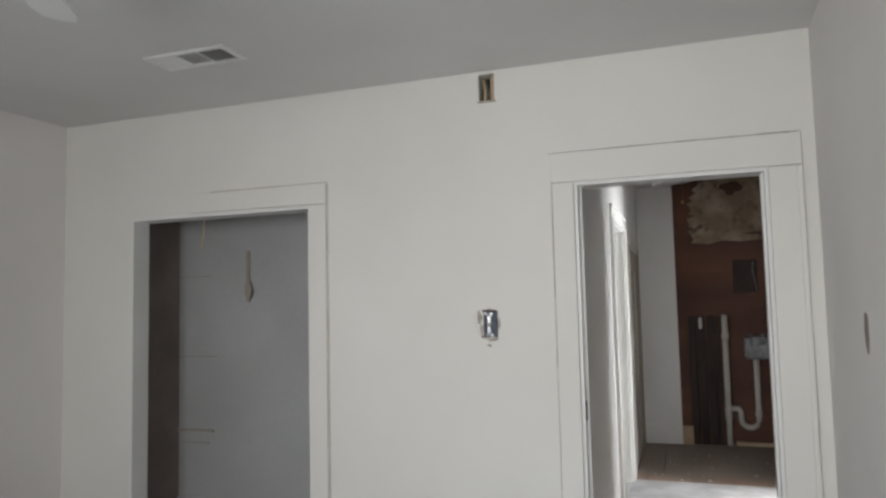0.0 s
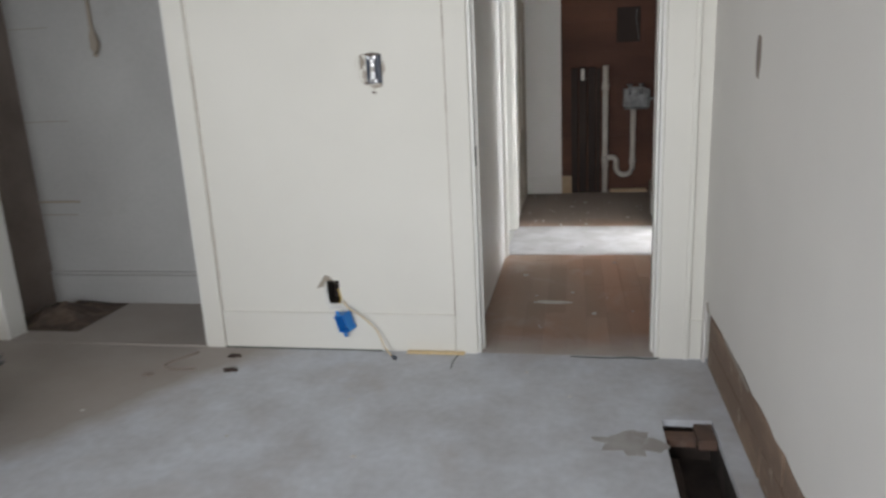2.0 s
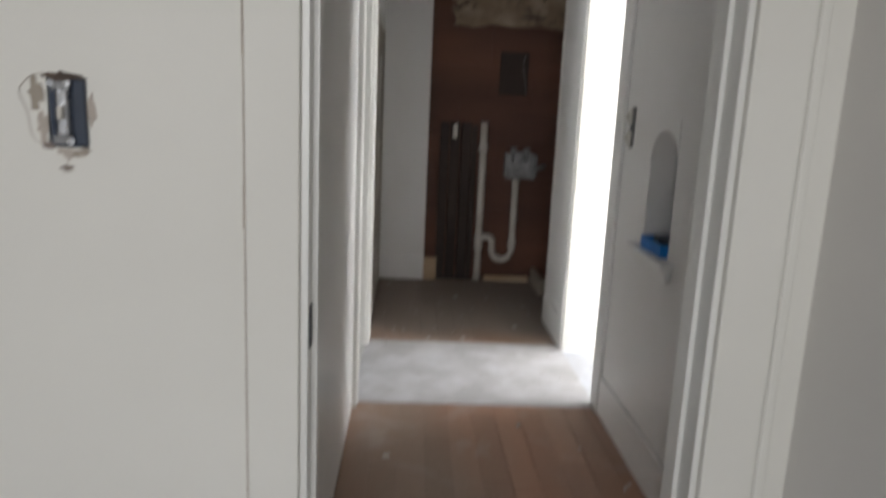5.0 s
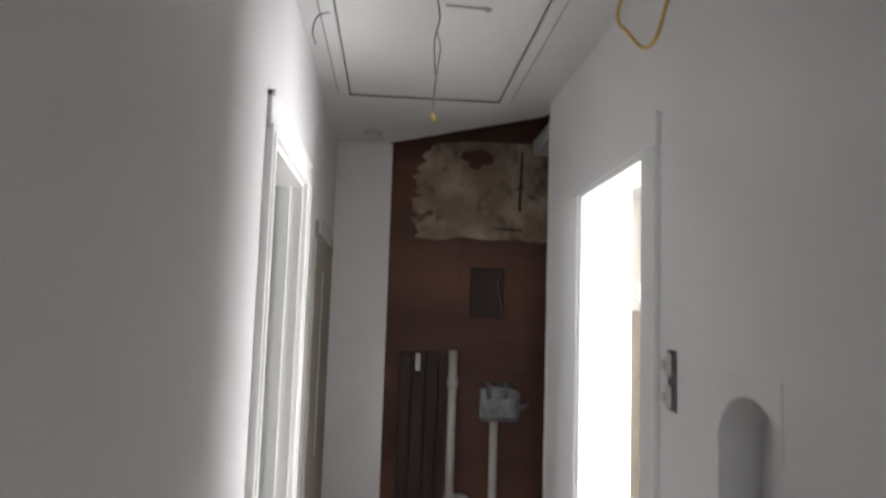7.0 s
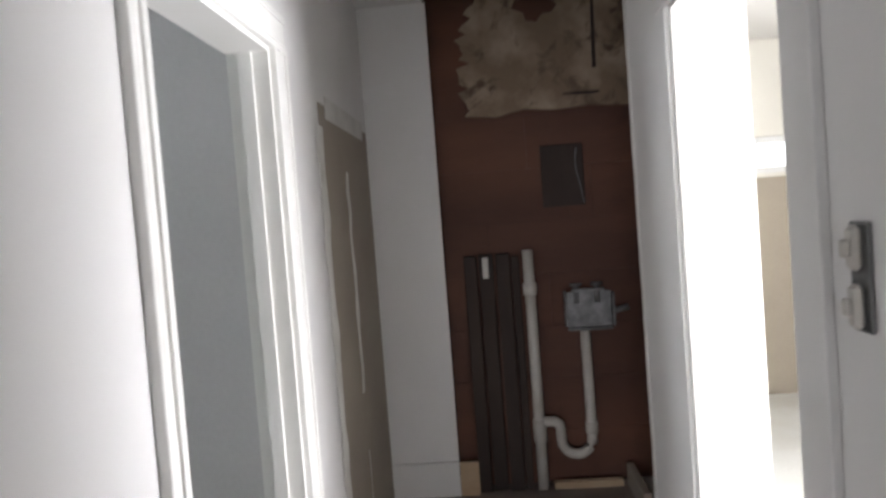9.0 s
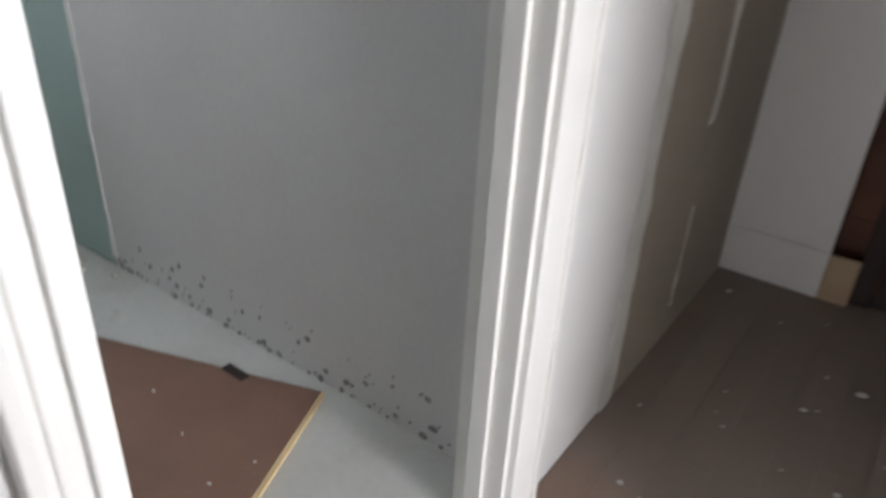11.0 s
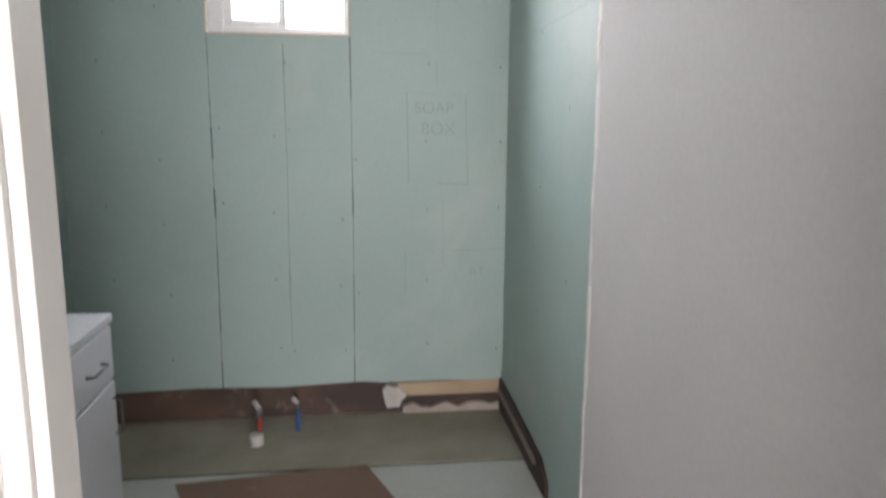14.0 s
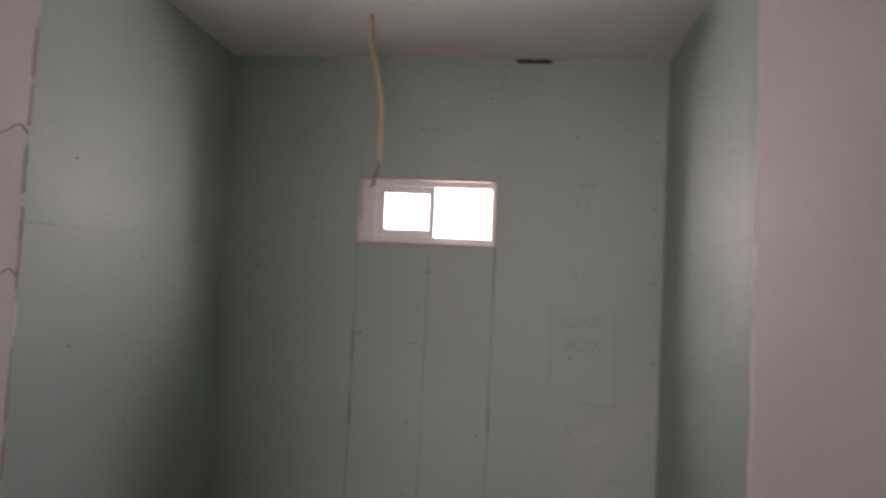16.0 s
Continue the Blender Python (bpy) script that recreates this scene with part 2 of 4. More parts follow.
def thing(name, label, category, group="", kind="", at=(0, 0, 0)):
    ob = new(name)
    ob.location = at
    ob.empty_display_size = .1
    return tagged(ob, label, category, group, kind)


def setting(ob, label, category):
    return tagged(ob, label, category, "", "structure")


def wall(name, axis, a, b, c0, c1, z0, z1, holes, material, label, category="wall"):
    """A wall from c0 to c1 along the other axis, between a and b on its own axis, with rectangular holes (c0, c1, z0, z1)."""
    bm = bmesh.new()
    cs = sorted({c0, c1, *[h[i] for h in holes for i in (0, 1)]})
    zs = sorted({z0, z1, *[h[i] for h in holes for i in (2, 3)]})
    for u0, u1 in zip(cs, cs[1:]):
        run = None
        for v0, v1 in zip(zs, zs[1:]):
            solid = not any(h[0] - 1e-6 <= u0 and u1 <= h[1] + 1e-6 and h[2] - 1e-6 <= v0 and v1 <= h[3] + 1e-6 for h in holes)
            if solid:
                run = (run[0], v1) if run else (v0, v1)
            if run and (not solid or v1 == zs[-1]):
                box(bm, *((a, b, u0, u1) if axis == "x" else (u0, u1, a, b)), *run)
                run = None
    return setting(part(name, bm, material), label, category)


def prism(bm, outline, axis, d0, d1):
    """Extrude an outline of (u, v) along an axis: x: (y, z), y: (x, z), z: (x, y)."""
    put = {"x": lambda u, v, d: (d, u, v), "y": lambda u, v, d: (u, d, v), "z": lambda u, v, d: (u, v, d)}[axis]
    low, high = [bm.verts.new(put(u, v, d0)) for u, v in outline], [bm.verts.new(put(u, v, d1)) for u, v in outline]
    bm.faces.new(low)
    bm.faces.new(high[::-1])
    k = len(outline)
    for i in range(k):
        bm.faces.new((low[i], low[(i + 1) % k], high[(i + 1) % k], high[i]))
    return bm


def blob(cu, cv, ru, rv, k=14, rough=.3, seed=0):
    rnd = random.Random(seed)
    return [(cu + ru * math.cos(a) * (s := 1 - rough * rnd.random()), cv + rv * math.sin(a) * s) for a in [2 * math.pi * i / k for i in range(k)]]


def tube(name, points, radius, material, parent=None, label="", sides=8):
    """A round pipe or cable along points."""
    bm = bmesh.new()
    rings = []
    pts = [Vector(p) for p in points]
    for i, p in enumerate(pts):
        d = (pts[min(i + 1, len(pts) - 1)] - pts[max(i - 1, 0)]).normalized()
        s = d.cross(Vector((.31, .2, .93)) if abs(d.z) < .9 else Vector((1, 0, 0))).normalized()
        u = s.cross(d)
        rings.append([bm.verts.new(p + radius * (math.cos(2 * math.pi * k / sides) * s + math.sin(2 * math.pi * k / sides) * u)) for k in range(sides)])
    for r, q in zip(rings, rings[1:]):
        for k in range(sides):
            bm.faces.new((r[k], r[(k + 1) % sides], q[(k + 1) % sides], q[k]))
    bm.faces.new(rings[0][::-1])
    bm.faces.new(rings[-1])
    return part(name, bm, material, parent, label, True)


def smooth_path(points, n=6):
    """Points of a soft curve through the given ones."""
    p = [Vector(q) for q in points]
    p = [2 * p[0] - p[1], *p, 2 * p[-1] - p[-2]]
    out = []
    for i in range(1, len(p) - 2):
        for k in range(n):
            t = k / n
            out.append(.5 * ((2 * p[i]) + (p[i + 1] - p[i - 1]) * t + (2 * p[i - 1] - 5 * p[i] + 4 * p[i + 1] - p[i + 2]) * t * t + (3 * p[i] - p[i - 1] - 3 * p[i + 1] + p[i + 2]) * t ** 3))
    return out + [p[-2]]


def moulded(name, axis, face, out, u0, u1, v0, v1, vertical, material, parent, bead=True):
    """A casing board with a bead along both long edges; face is the wall's plane, out the side (+1 or -1) that it stands proud on."""
    bm = bmesh.new()
    w = (u1 - u0) if vertical else (v1 - v0)
    for a, b, d in ((.0015, w - .0015, .016), (0, .018, .024), (w - .022, w, .024), (.026, .034, .019)) if bead else ((.004, w - .004, .018),):
        f0, f1 = sorted((face, face + out * d))
        uv = (u0 + a, u0 + b, v0, v1) if vertical else (u0, u1, v0 + a, v0 + b)
        box(bm, *((f0, f1, *uv[:2]) if axis == "x" else (*uv[:2], f0, f1)), *uv[2:], .002)
    return part(name, bm, material, parent)


# ---- bedroom structure ----
DA0, DA1, DAZ = -0.863, -0.022, 2.044          # doorway to the hall
C0, C1, CZ = -3.517, -2.303, 2.030            # closet opening
wall_a = wall("wall_north", "y", 0, .12, LX - .12, RX + .12, 0, CEIL, [(C0, C1, 0, CZ), (DA0, DA1, 0, DAZ), (-1.329, -1.247, 2.495, 2.632), (-1.335, -1.262, 1.31, 1.437), (-1.62, -1.555, .245, .365)], WHITE, "warm white painted wall with closet and hall openings")
wall("wall_west", "x", LX - .12, LX, BACK, 0, 0, CEIL, [(-4.25, -2.95, .85, 2.15)], OFFWHITE, "white painted bedroom wall with a window")
wall("wall_south", "y", BACK - .12, BACK, LX - .12, RX + .12, 0, CEIL, [(-2.1, -.4, .85, 2.15)], OFFWHITE, "white painted bedroom wall with a wide window")

# right wall: board with its torn lower edge, framing behind it
bm = bmesh.new()
edge = [(-.045, 0), (-.045, .20), (-.10, .325)]
rnd = random.Random(4)
y = -.10
while y > -2.3:
    y -= .05 + .07 * rnd.random()
    edge.append((y, .285 + .018 * rnd.random() + .012 * y))
edge += [(y - .02, .0), (BACK, 0), (BACK, CEIL), (0, CEIL), (0, 0)]
prism(bm, edge[::-1], "x", RX, RX + .013)
wall_r = setting(part("wall_east", bm, OFFWHITE), "off-white painted wall with its lower edge torn away", "wall")
setting(cube("wall_cavity", (RX + .045, RX + .12, BACK, 0, 0, CEIL), PLANK), "rough brown boards inside the torn wall", "wall")
for k, (y0, y1, z0, z1) in enumerate(((-1.0, -.08, .0, .12), (-2.1, -1.02, .0, .12), (-1.25, -.08, .128, .24), (-2.2, -1.27, .128, .24))):
    part("lath_board", box(bmesh.new(), RX + .018, RX + .040, y0, y1, z0, z1, .003), LATH, wall_r, "bare brown lath board")
part("torn_edge", prism(bmesh.new(), [(-.10, .302), (-.115, .315), (-.16, .285), (-.14, .272)], "x", RX - .003, RX - .001), TAN, wall_r, "torn paper edge of the board")
part("torn_edge", prism(bmesh.new(), [(-.5, .295), (-.75, .29), (-.9, .28), (-.9, .262), (-.7, .272), (-.5, .28)], "x", RX - .003, RX - .001), TAN, wall_r, "torn paper edge of the board")

floor_bm = bmesh.new()
for x0, x1, y0, y1 in ((LX, -.07, BACK, 0), (-.07, .12, BACK, -1.30), (-.07, .12, -.61, 0), (.12, RX + .05, BACK, 0)):
    box(floor_bm, x0, x1, y0, y1, -.03, 0)
setting(part("floor_bedroom", floor_bm, FLOOR), "dusty grey worn subfloor with stains and a painted shadow towards the closet", "floor")
setting(cube("floor_closet", (-4.1, -1.9, .0, .69, -.03, -.001), FLOOR), "dusty grey closet floor", "floor")
setting(cube("threshold", (C0 + .01, C1 - .01, -.02, .10, -.01, .006), FLOOR, bevel=.004), "worn grey threshold strip of the closet", "threshold")
under = thing("floor_opening", "dark broken opening in the subfloor by the wall", "floor hole")
part("cavity", box(bmesh.new(), -.10, .15, -1.34, -.57, -.20, -.17), HOLE, under)
for x0, x1, y0, y1 in ((-.10, -.0705, -1.34, -.57), (.1205, .15, -1.34, -.57), (-.0705, .1205, -1.34, -1.3005), (-.0705, .1205, -.6095, -.57)):
    part("cavity_side", box(bmesh.new(), x0, x1, y0, y1, -.17, -.031), HOLE, under)
part("cross_board", box(bmesh.new(), -.068, .045, -.735, -.675, -.05, -.012, .004), FOOT, under, "dusty board across the opening")
part("broken_board", box(bmesh.new(), .05, .118, -.75, -.615, -.05, -.010, .004), FOOT, under, "dusty broken board end")
part("joist", box(bmesh.new(), -.068, -.02, -1.29, -.74, -.165, -.09, .004), DARKWOOD, under)

setting(cube("ceiling_bedroom", (LX - .12, RX + .12, BACK - .12, 0, CEIL, CEIL + .1), CEILING), "flat white painted ceiling", "ceiling")
setting(cube("ceiling_closet", (-4.1, -1.9, 0, .69, CEIL, CEIL + .1), CEILING), "flat white closet ceiling", "ceiling")

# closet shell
setting(cube("wall_closet_back", (-3.85, -1.9, .67, .695, 0, CEIL), CLOSET_GREY), "scuffed grey closet back wall", "wall")
# Darker and browner than the closet's other walls.
setting(cube("wall_closet_west", (-3.85, -3.73, .12, .67, 0, CEIL), CLOSET_BROWN), "dark brown closet side wall", "wall")
setting(cube("wall_closet_east", (-2.0, -1.9, .12, .67, 0, CEIL), CLOSET_GREY), "scuffed grey closet side wall", "wall")
bb = bmesh.new()
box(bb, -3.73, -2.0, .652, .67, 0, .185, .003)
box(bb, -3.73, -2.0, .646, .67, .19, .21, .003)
setting(part("baseboard_closet", bb, CLOSET_GREY), "grey painted closet baseboard", "baseboard")

# casings
def casing(name, label, boards, bead=True, paint=TRIM):
    top = thing(name, label, "door casing", kind="structure")
    for b in boards:
        moulded("casing_board", *b, paint, top, bead)
    return top


hall_casing = casing("door_casing_hall", "white painted moulded casing round the hall doorway", [
    ("y", 0, -1, DA0 - .11, DA0, 0, DAZ, True), ("y", 0, -1, DA1, DA1 + .140, 0, DAZ, True), ("y", 0, -1, DA0 - .11, DA1 + .140, DAZ, DAZ + .15, False),
    ("y", .12, 1, HL + .005, DA0, 0, DAZ, True), ("y", .12, 1, DA1, DA1 + .12, 0, DAZ, True)], False, WHITE)
casing("door_casing_closet", "white painted casing of the closet opening", [
    ("y", 0, -1, C1, C1 + .107, 0, CZ, True), ("y", 0, -1, -3.1, C1 + .107, CZ, CZ + .12, False)], False, WHITE)
part("bead", box(bmesh.new(), DA1 + .116, DA1 + .140, -.026, -.0185, 0, DAZ, .004), WHITE, hall_casing)
# Strips paint the casings' edge shade together with the cracks there.
edge_lines = thing("casing_edge_lines", "thin lines for the gaps and edge shade where the casings meet the wall", "gap", kind="structure")
for x, z1 in ((DA0 - .1115, DAZ + .14), (DA1 + .1415, DAZ + .14), (C1 + .1085, CZ + .11)):
    rnd = random.Random(int(x * 100) + 900)
    z = .19
    while z < z1 - .06:
        h = .08 + .22 * rnd.random()
        w = .0012 + .0022 * rnd.random()
        part("gap", prism(bmesh.new(), [(x - w, z), (x + w, z), (x + w * .8, min(z + h, z1)), (x - w * .9, min(z + h, z1))], "y", -.0012, -.0004), LIP, edge_lines)
        z += h
for x0, x1, z in ((DA0 - .125, DA1 + .141, DAZ + .1515), (-2.95, C1 + .108, CZ + .1215)):
    rnd = random.Random(int(z * 1000))
    x = x0
    while x < x1 - .02:
        n = min(x + .07 + .16 * rnd.random(), x1)
        w = .0011 + .0020 * rnd.random()
        part("gap", prism(bmesh.new(), [(x, z - w), (n, z - w * .8), (n, z + w), (x, z + w * .9)], "y", -.0012, -.0004), EDGE_LINE if z > 2.17 else LIP, edge_lines)
        x = n
jb = bmesh.new()
box(jb, DA0 - .001, DA0 + .012, -.004, .124, 0, DAZ)
box(jb, DA1 - .012, DA1 + .001, -.004, .124, 0, DAZ)
box(jb, DA0 + .012, DA1 - .012, -.004, .124, DAZ - .014, DAZ + .001)
box(jb, DA0 + .012, DA0 + .024, .05, .085, 0, DAZ - .014)
box(jb, DA1 - .022, DA1 - .012, .06, .122, 0, DAZ - .014)
setting(part("door_jamb_hall", jb, TRIM), "white painted door jamb", "door jamb")
jb = bmesh.new()
box(jb, C0 - .001, C0 + .012, -.004, .124, 0, CZ)
box(jb, C1 - .012, C1 + .001, -.004, .124, 0, CZ)
box(jb, C0 + .012, C1 - .012, -.006, .124, CZ - .018, CZ + .001)
setting(part("door_jamb_closet", jb, TRIM), "white painted closet jamb", "door jamb")
bb = bmesh.new()
box(bb, C1 + .109, DA0 - .112, -.010, 0, 0, .196, .002)
setting(part("baseboard_north", bb, WHITE), "white painted flat baseboard", "baseboard")
setting(cube("baseboard_corner", (DA1 + .142, RX - .002, -.012, 0, 0, .19), WHITE), "short white baseboard beside the casing", "baseboard")


def window_unit(name, label, axis, face, depth, c0, c1, z0, z1):
    """A plain two-light sash window that fills an opening; the panes stand upright in the middle of the wall."""
    win = thing(name, label, "window", kind="structure")
    a, b = sorted((face, face + depth))
    mid = (a + b) / 2

    def bar(nm, u0, u1, v0, v1, t=.03):
        part(nm, box(bmesh.new(), *((mid - t, mid + t, u0, u1) if axis == "x" else (u0, u1, mid - t, mid + t)), v0, v1, .004), VINYL, win)
    bar("window_frame", c0, c0 + .05, z0, z1)
    bar("window_frame", c1 - .05, c1, z0, z1)
    bar("window_frame", c0 + .05, c1 - .05, z0, z0 + .05)
    bar("window_frame", c0 + .05, c1 - .05, z1 - .05, z1)
    bar("mullion", (c0 + c1) / 2 - .025, (c0 + c1) / 2 + .025, z0 + .05, z1 - .05, .022)
    return win


window_unit("window_1", "white framed bedroom window", "y", BACK, -.12, -2.1, -.4, .85, 2.15)
window_unit("window_2", "white framed bedroom side window", "x", LX, -.12, -4.25, -2.95, .85, 2.15)

# ---- hall structure ----
BD0, BD1, BDZ = 1.852, 2.67, 2.05      # bathroom doorway in the hall's west wall
RD0, RD1, RDZ = 1.90, 2.668, 2.06     # doorway to the bright room
RE = 3.30                              # end of the hall's east wall
END = 4.34
wall("wall_hall_west", "x", HL - .12, HL, .12, END + .1, 0, CEIL, [(BD0, BD1, 0, BDZ)], HALL, "white hall wall with the bathroom doorway")
wall("wall_hall_east", "x", HR, HR + .14, .12, RE, 0, CEIL, [(RD0, RD1, 0, RDZ), (1.115, 1.40, .90, 1.40)], HALL, "white hall wall with a doorway and an arched niche")
rnd = random.Random(11)
# ragged board edge at the end of the east wall
bm = bmesh.new()
rag, z = [], 0.0
while z < CEIL - .02:
    rag.append((RE + .012 * rnd.random(), z))
    z += .05 + .09 * rnd.random()
prism(bm, [(RE - .02, 0), *rag, (RE + .006, CEIL - .003), (RE - .02, CEIL - .003)], "x", HR - .004, HR + .010)
setting(part("board_edge", bm, MUD), "ragged cut edge of the hall wall board", "board edge")

setting(cube("wall_end_white", (HL, -.535, END, END + .02, 0, CEIL), HALL), "short white wall at the hall's end", "wall")
end_wall = setting(cube("wall_end", (HL - .12, .72, 4.50, 4.62, -.02, 3.1), HOLE), "stripped end wall of old timber", "wall")
wall("wall_alcove", "x", .60, .66, RE - .02, 4.5, 0, 3.1, [], PLANK, "brown timber side of the end alcove")
setting(cube("wall_alcove_south", (HR + .02, .655, RE - .10, RE - .02, 0, 3.1), HALL), "white wall closing the alcove", "wall")

# ceiling of the hall, cut away along a slant at the end
bm = bmesh.new()
rnd = random.Random(7)
cut = [(-.55 + .855 * t, 4.31 - .78 * t + .02 * (rnd.random() - .5)) for t in [i / 12 for i in range(13)]]
prism(bm, [(HL - .12, .0), (HR + .14, 0), (HR + .14, RE), (HR + .02, 3.50), cut[-1], *cut[-2::-1], (-.552, END + .16), (HL - .12, END + .16)], "z", CEIL, CEIL + .016)
setting(part("ceiling_hall", bm, CEILING), "white hall ceiling with a torn slanting end", "ceiling")
# Attic shell added over the torn ceiling; its near-black stands for shade.
setting(cube("attic_deck", (HL - .3, 1.2, -.1, 4.8, 3.1, 3.15), HOLE), "added attic cover above the hall, near-black for shade", "ceiling")
setting(cube("attic_side", (HL - .16, HL - .12, 2.9, 4.6, CEIL, 3.1), HOLE), "added attic side, near-black for shade", "wall")
setting(cube("attic_front", (HL - .12, .66, 2.9, 2.95, CEIL + .02, 3.1), HOLE), "added attic front, near-black for shade", "wall")

# hall floor: bare slab under separate boards
hall_floor = setting(cube("floor_hall", (HL - .12, .66, 0, 4.5, -.05, -.016), CLOSET_BROWN), "worn brown board floor under grey dust", "floor")

casing("door_casing_bathroom", "white moulded casing round the bathroom doorway", [
    ("x", HL, 1, BD0 - .076, BD0, 0, BDZ, True), ("x", HL, 1, BD1, BD1 + .135, 0, BDZ, True), ("x", HL, 1, BD0 - .076, BD1 + .135, BDZ, BDZ + .12, False),
    ("x", HL - .12, -1, BD0 - .10, BD0, 0, BDZ, True)])
jb = bmesh.new()
box(jb, HL - .124, HL + .004, BD0 - .001, BD0 + .014, 0, BDZ)
box(jb, HL - .124, HL + .004, BD1 - .014, BD1 + .001, 0, BDZ)
box(jb, HL - .124, HL + .004, BD0 + .014, BD1 - .014, BDZ - .014, BDZ + .001)
box(jb, HL - .085, HL - .045, BD1 - .027, BD1 - .014, 0, BDZ - .014)
box(jb, HL - .120, HL - .074, BD0 + .014, BD0 + .037, 0, BDZ - .014, .003)
box(jb, HL - .074, HL - .062, BD0 + .014, BD0 + .030, 0, BDZ - .014, .003)
box(jb, HL - .030, HL - .020, BD0 + .014, BD0 + .020, 0, BDZ - .014, .002)
setting(part("door_jamb_bathroom", jb, TRIM), "white painted bathroom door jamb", "door jamb")
casing("door_casing_bright_room", "white casing round the bright room's doorway", [
    ("x", HR, -1, RD0 - .13, RD0, 0, RDZ, True), ("x", HR, -1, RD1, RD1 + .10, 0, RDZ, True), ("x", HR, -1, RD0 - .13, RD1 + .10, RDZ, RDZ + .11, False)], False, HALL)
jb = bmesh.new()
box(jb, HR - .004, HR + .144, RD0 - .001, RD0 + .012, 0, RDZ)
box(jb, HR - .004, HR + .144, RD1 - .012, RD1 + .001, 0, RDZ)
box(jb, HR - .004, HR + .144, RD0 + .012, RD1 - .012, RDZ - .012, RDZ + .001)
setting(part("door_jamb_bright_room", jb, TRIM), "white painted door jamb in bright light", "door jamb")
bb = bmesh.new()
box(bb, HR - .014, HR, .125, RD0 - .132, 0, .19, .003)
box(bb, HR - .014, HR, RD1 + .102, RE - .01, 0, .19, .003)
setting(part("baseboard_hall", bb, HALL), "white hall baseboard", "baseboard")
bb = bmesh.new()
box(bb, HL, -.535, END - .016, END, 0, .19, .003)
end_base = setting(part("baseboard_end", bb, HALL), "white baseboard at the hall's end with a raw end", "baseboard")
part("raw_end", box(bmesh.new(), -.534, -.43, END - .014, END + .004, 0, .185, .002), RAW, end_base, "unpainted end of the baseboard")

# filled-in doorway on the west wall
fill = thing("drywall_patch", "raw tan gypsum board with white joint compound filling an old doorway", "drywall patch", kind="structure")
part("gypsum_sheet", box(bmesh.new(), HL + .001, HL + .004, 3.25, 4.30, .0, 1.98), TAN, fill)
for k, (y0, y1, z0, z1) in enumerate(((3.25 - .08, 3.25 + .05, .0, 1.98), (3.70 - .04, 3.70 + .04, .75, 1.75), (3.70 - .02, 3.70 + .03, .12, .55), (3.25 + .1, 4.2, 1.93, 2.02))):
    rnd = random.Random(k)
    a, b = [], []
    z = z0
    while z < z1:
        a.append((y0 + .035 * rnd.random(), z))
        b.append((y1 - .035 * rnd.random(), z))
        z += min(.09, (z1 - z0) / 2.01)
    part("joint_compound", prism(bmesh.new(), a + b[::-1], "x", HL + .003, HL + .0065), MUD, fill, "trowelled white joint compound")

# ---- bright room beyond the east doorway ----
KY0, KY1 = .9, 6.0
wall("wall_bright_far", "x", KX, KX + .12, KY0, KY1, 0, CEIL, [(1.4, 3.3, .15, 1.95)], WHITE, "white wall with a big window")
wall("wall_bright_north", "y", KY1, KY1 + .12, .66, KX, 0, CEIL, [(KW0, KW1, KWZ0, KWZ1)], WHITE, "white wall with a small bright window")
wall("wall_bright_south", "y", KY0 - .12, KY0, HR + .14, KX, 0, CEIL, [], WHITE, "white side wall of the bright room")
wall("wall_bright_west", "x", .66, .72, RE - .02, KY1, 0, CEIL, [], WHITE, "white inner wall of the bright room")
setting(cube("ceiling_bright", (HR + .145, KX + .12, KY0 - .12, KY1 + .12, CEIL, CEIL + .1), CEILING), "white ceiling of the bright room", "ceiling")
setting(cube("floor_bright", (HR + .14, KX, KY0, KY1, -.05, 0), BATH_FLOOR), "pale dusty floor of the bright room", "floor")
setting(cube("threshold_bright", (HR, HR + .14, RD0 + .012, RD1 - .012, -.03, .002), FLOOR), "dusty threshold", "threshold")
window_unit("window_3", "large white framed window", "x", KX, .12, 1.4, 3.3, .15, 1.95)
window_unit("window_4", "small bright window high in a wall", "y", KY1, .12, KW0, KW1, KWZ0, KWZ1)
setting(cube("wainscot", (.72, KX, KY1 - .012, KY1, 0, KWZ0 - .03), TAN), "tan bare board below the window", "wall panel")

# ---- bathroom structure ----
BM = -2.662                              # where green board takes over from grey wall
setting(cube("wall_bath_grey", (BM, HL - .12, BYG, BYG + .1, 0, CB), GREY), "grey skimmed bathroom wall with mould along its foot", "wall")
setting(cube("wall_bath_green_side", (BX, BM - .004, BYG + .004, BYG + .1, .0, CB), GREEN), "green moisture-resistant board beside the tub bay", "wall")
wall("wall_bath_window", "x", BX - .14, BX, BYL - .1, BYG + .1, .21, CB, [(W0, W1, WZ0, WZ1)], GREEN, "green moisture-resistant board wall with a small window")
setting(cube("wall_bath_window_foot", (BX - .14, BX - .014, BYL - .1, BYG + .1, -.03, .21), FOOT), "bare dark brown timber at the wall's foot", "wall")
setting(cube("wall_bath_vanity_green", (BX, -2.56, BYL - .1, BYL - .028, 0, CB), GREEN), "green moisture-resistant board of the tub bay", "wall")
setting(cube("wall_bath_vanity_grey", (-2.56 + .004, HL - .12, BYL - .1, BYL, 0, CB), GREY), "grey skimmed bathroom wall", "wall")
setting(cube("ceiling_bath", (BX - .14, HL - .12, BYL - .1, BYG + .1, CB, CB + .1), CEILING), "white bathroom ceiling", "ceiling")
setting(cube("floor_bath", (BX - .1, HL, BYL - .1, BYG, -.05, 0), BATH_FLOOR), "white painted bathroom floor with dirt", "floor")

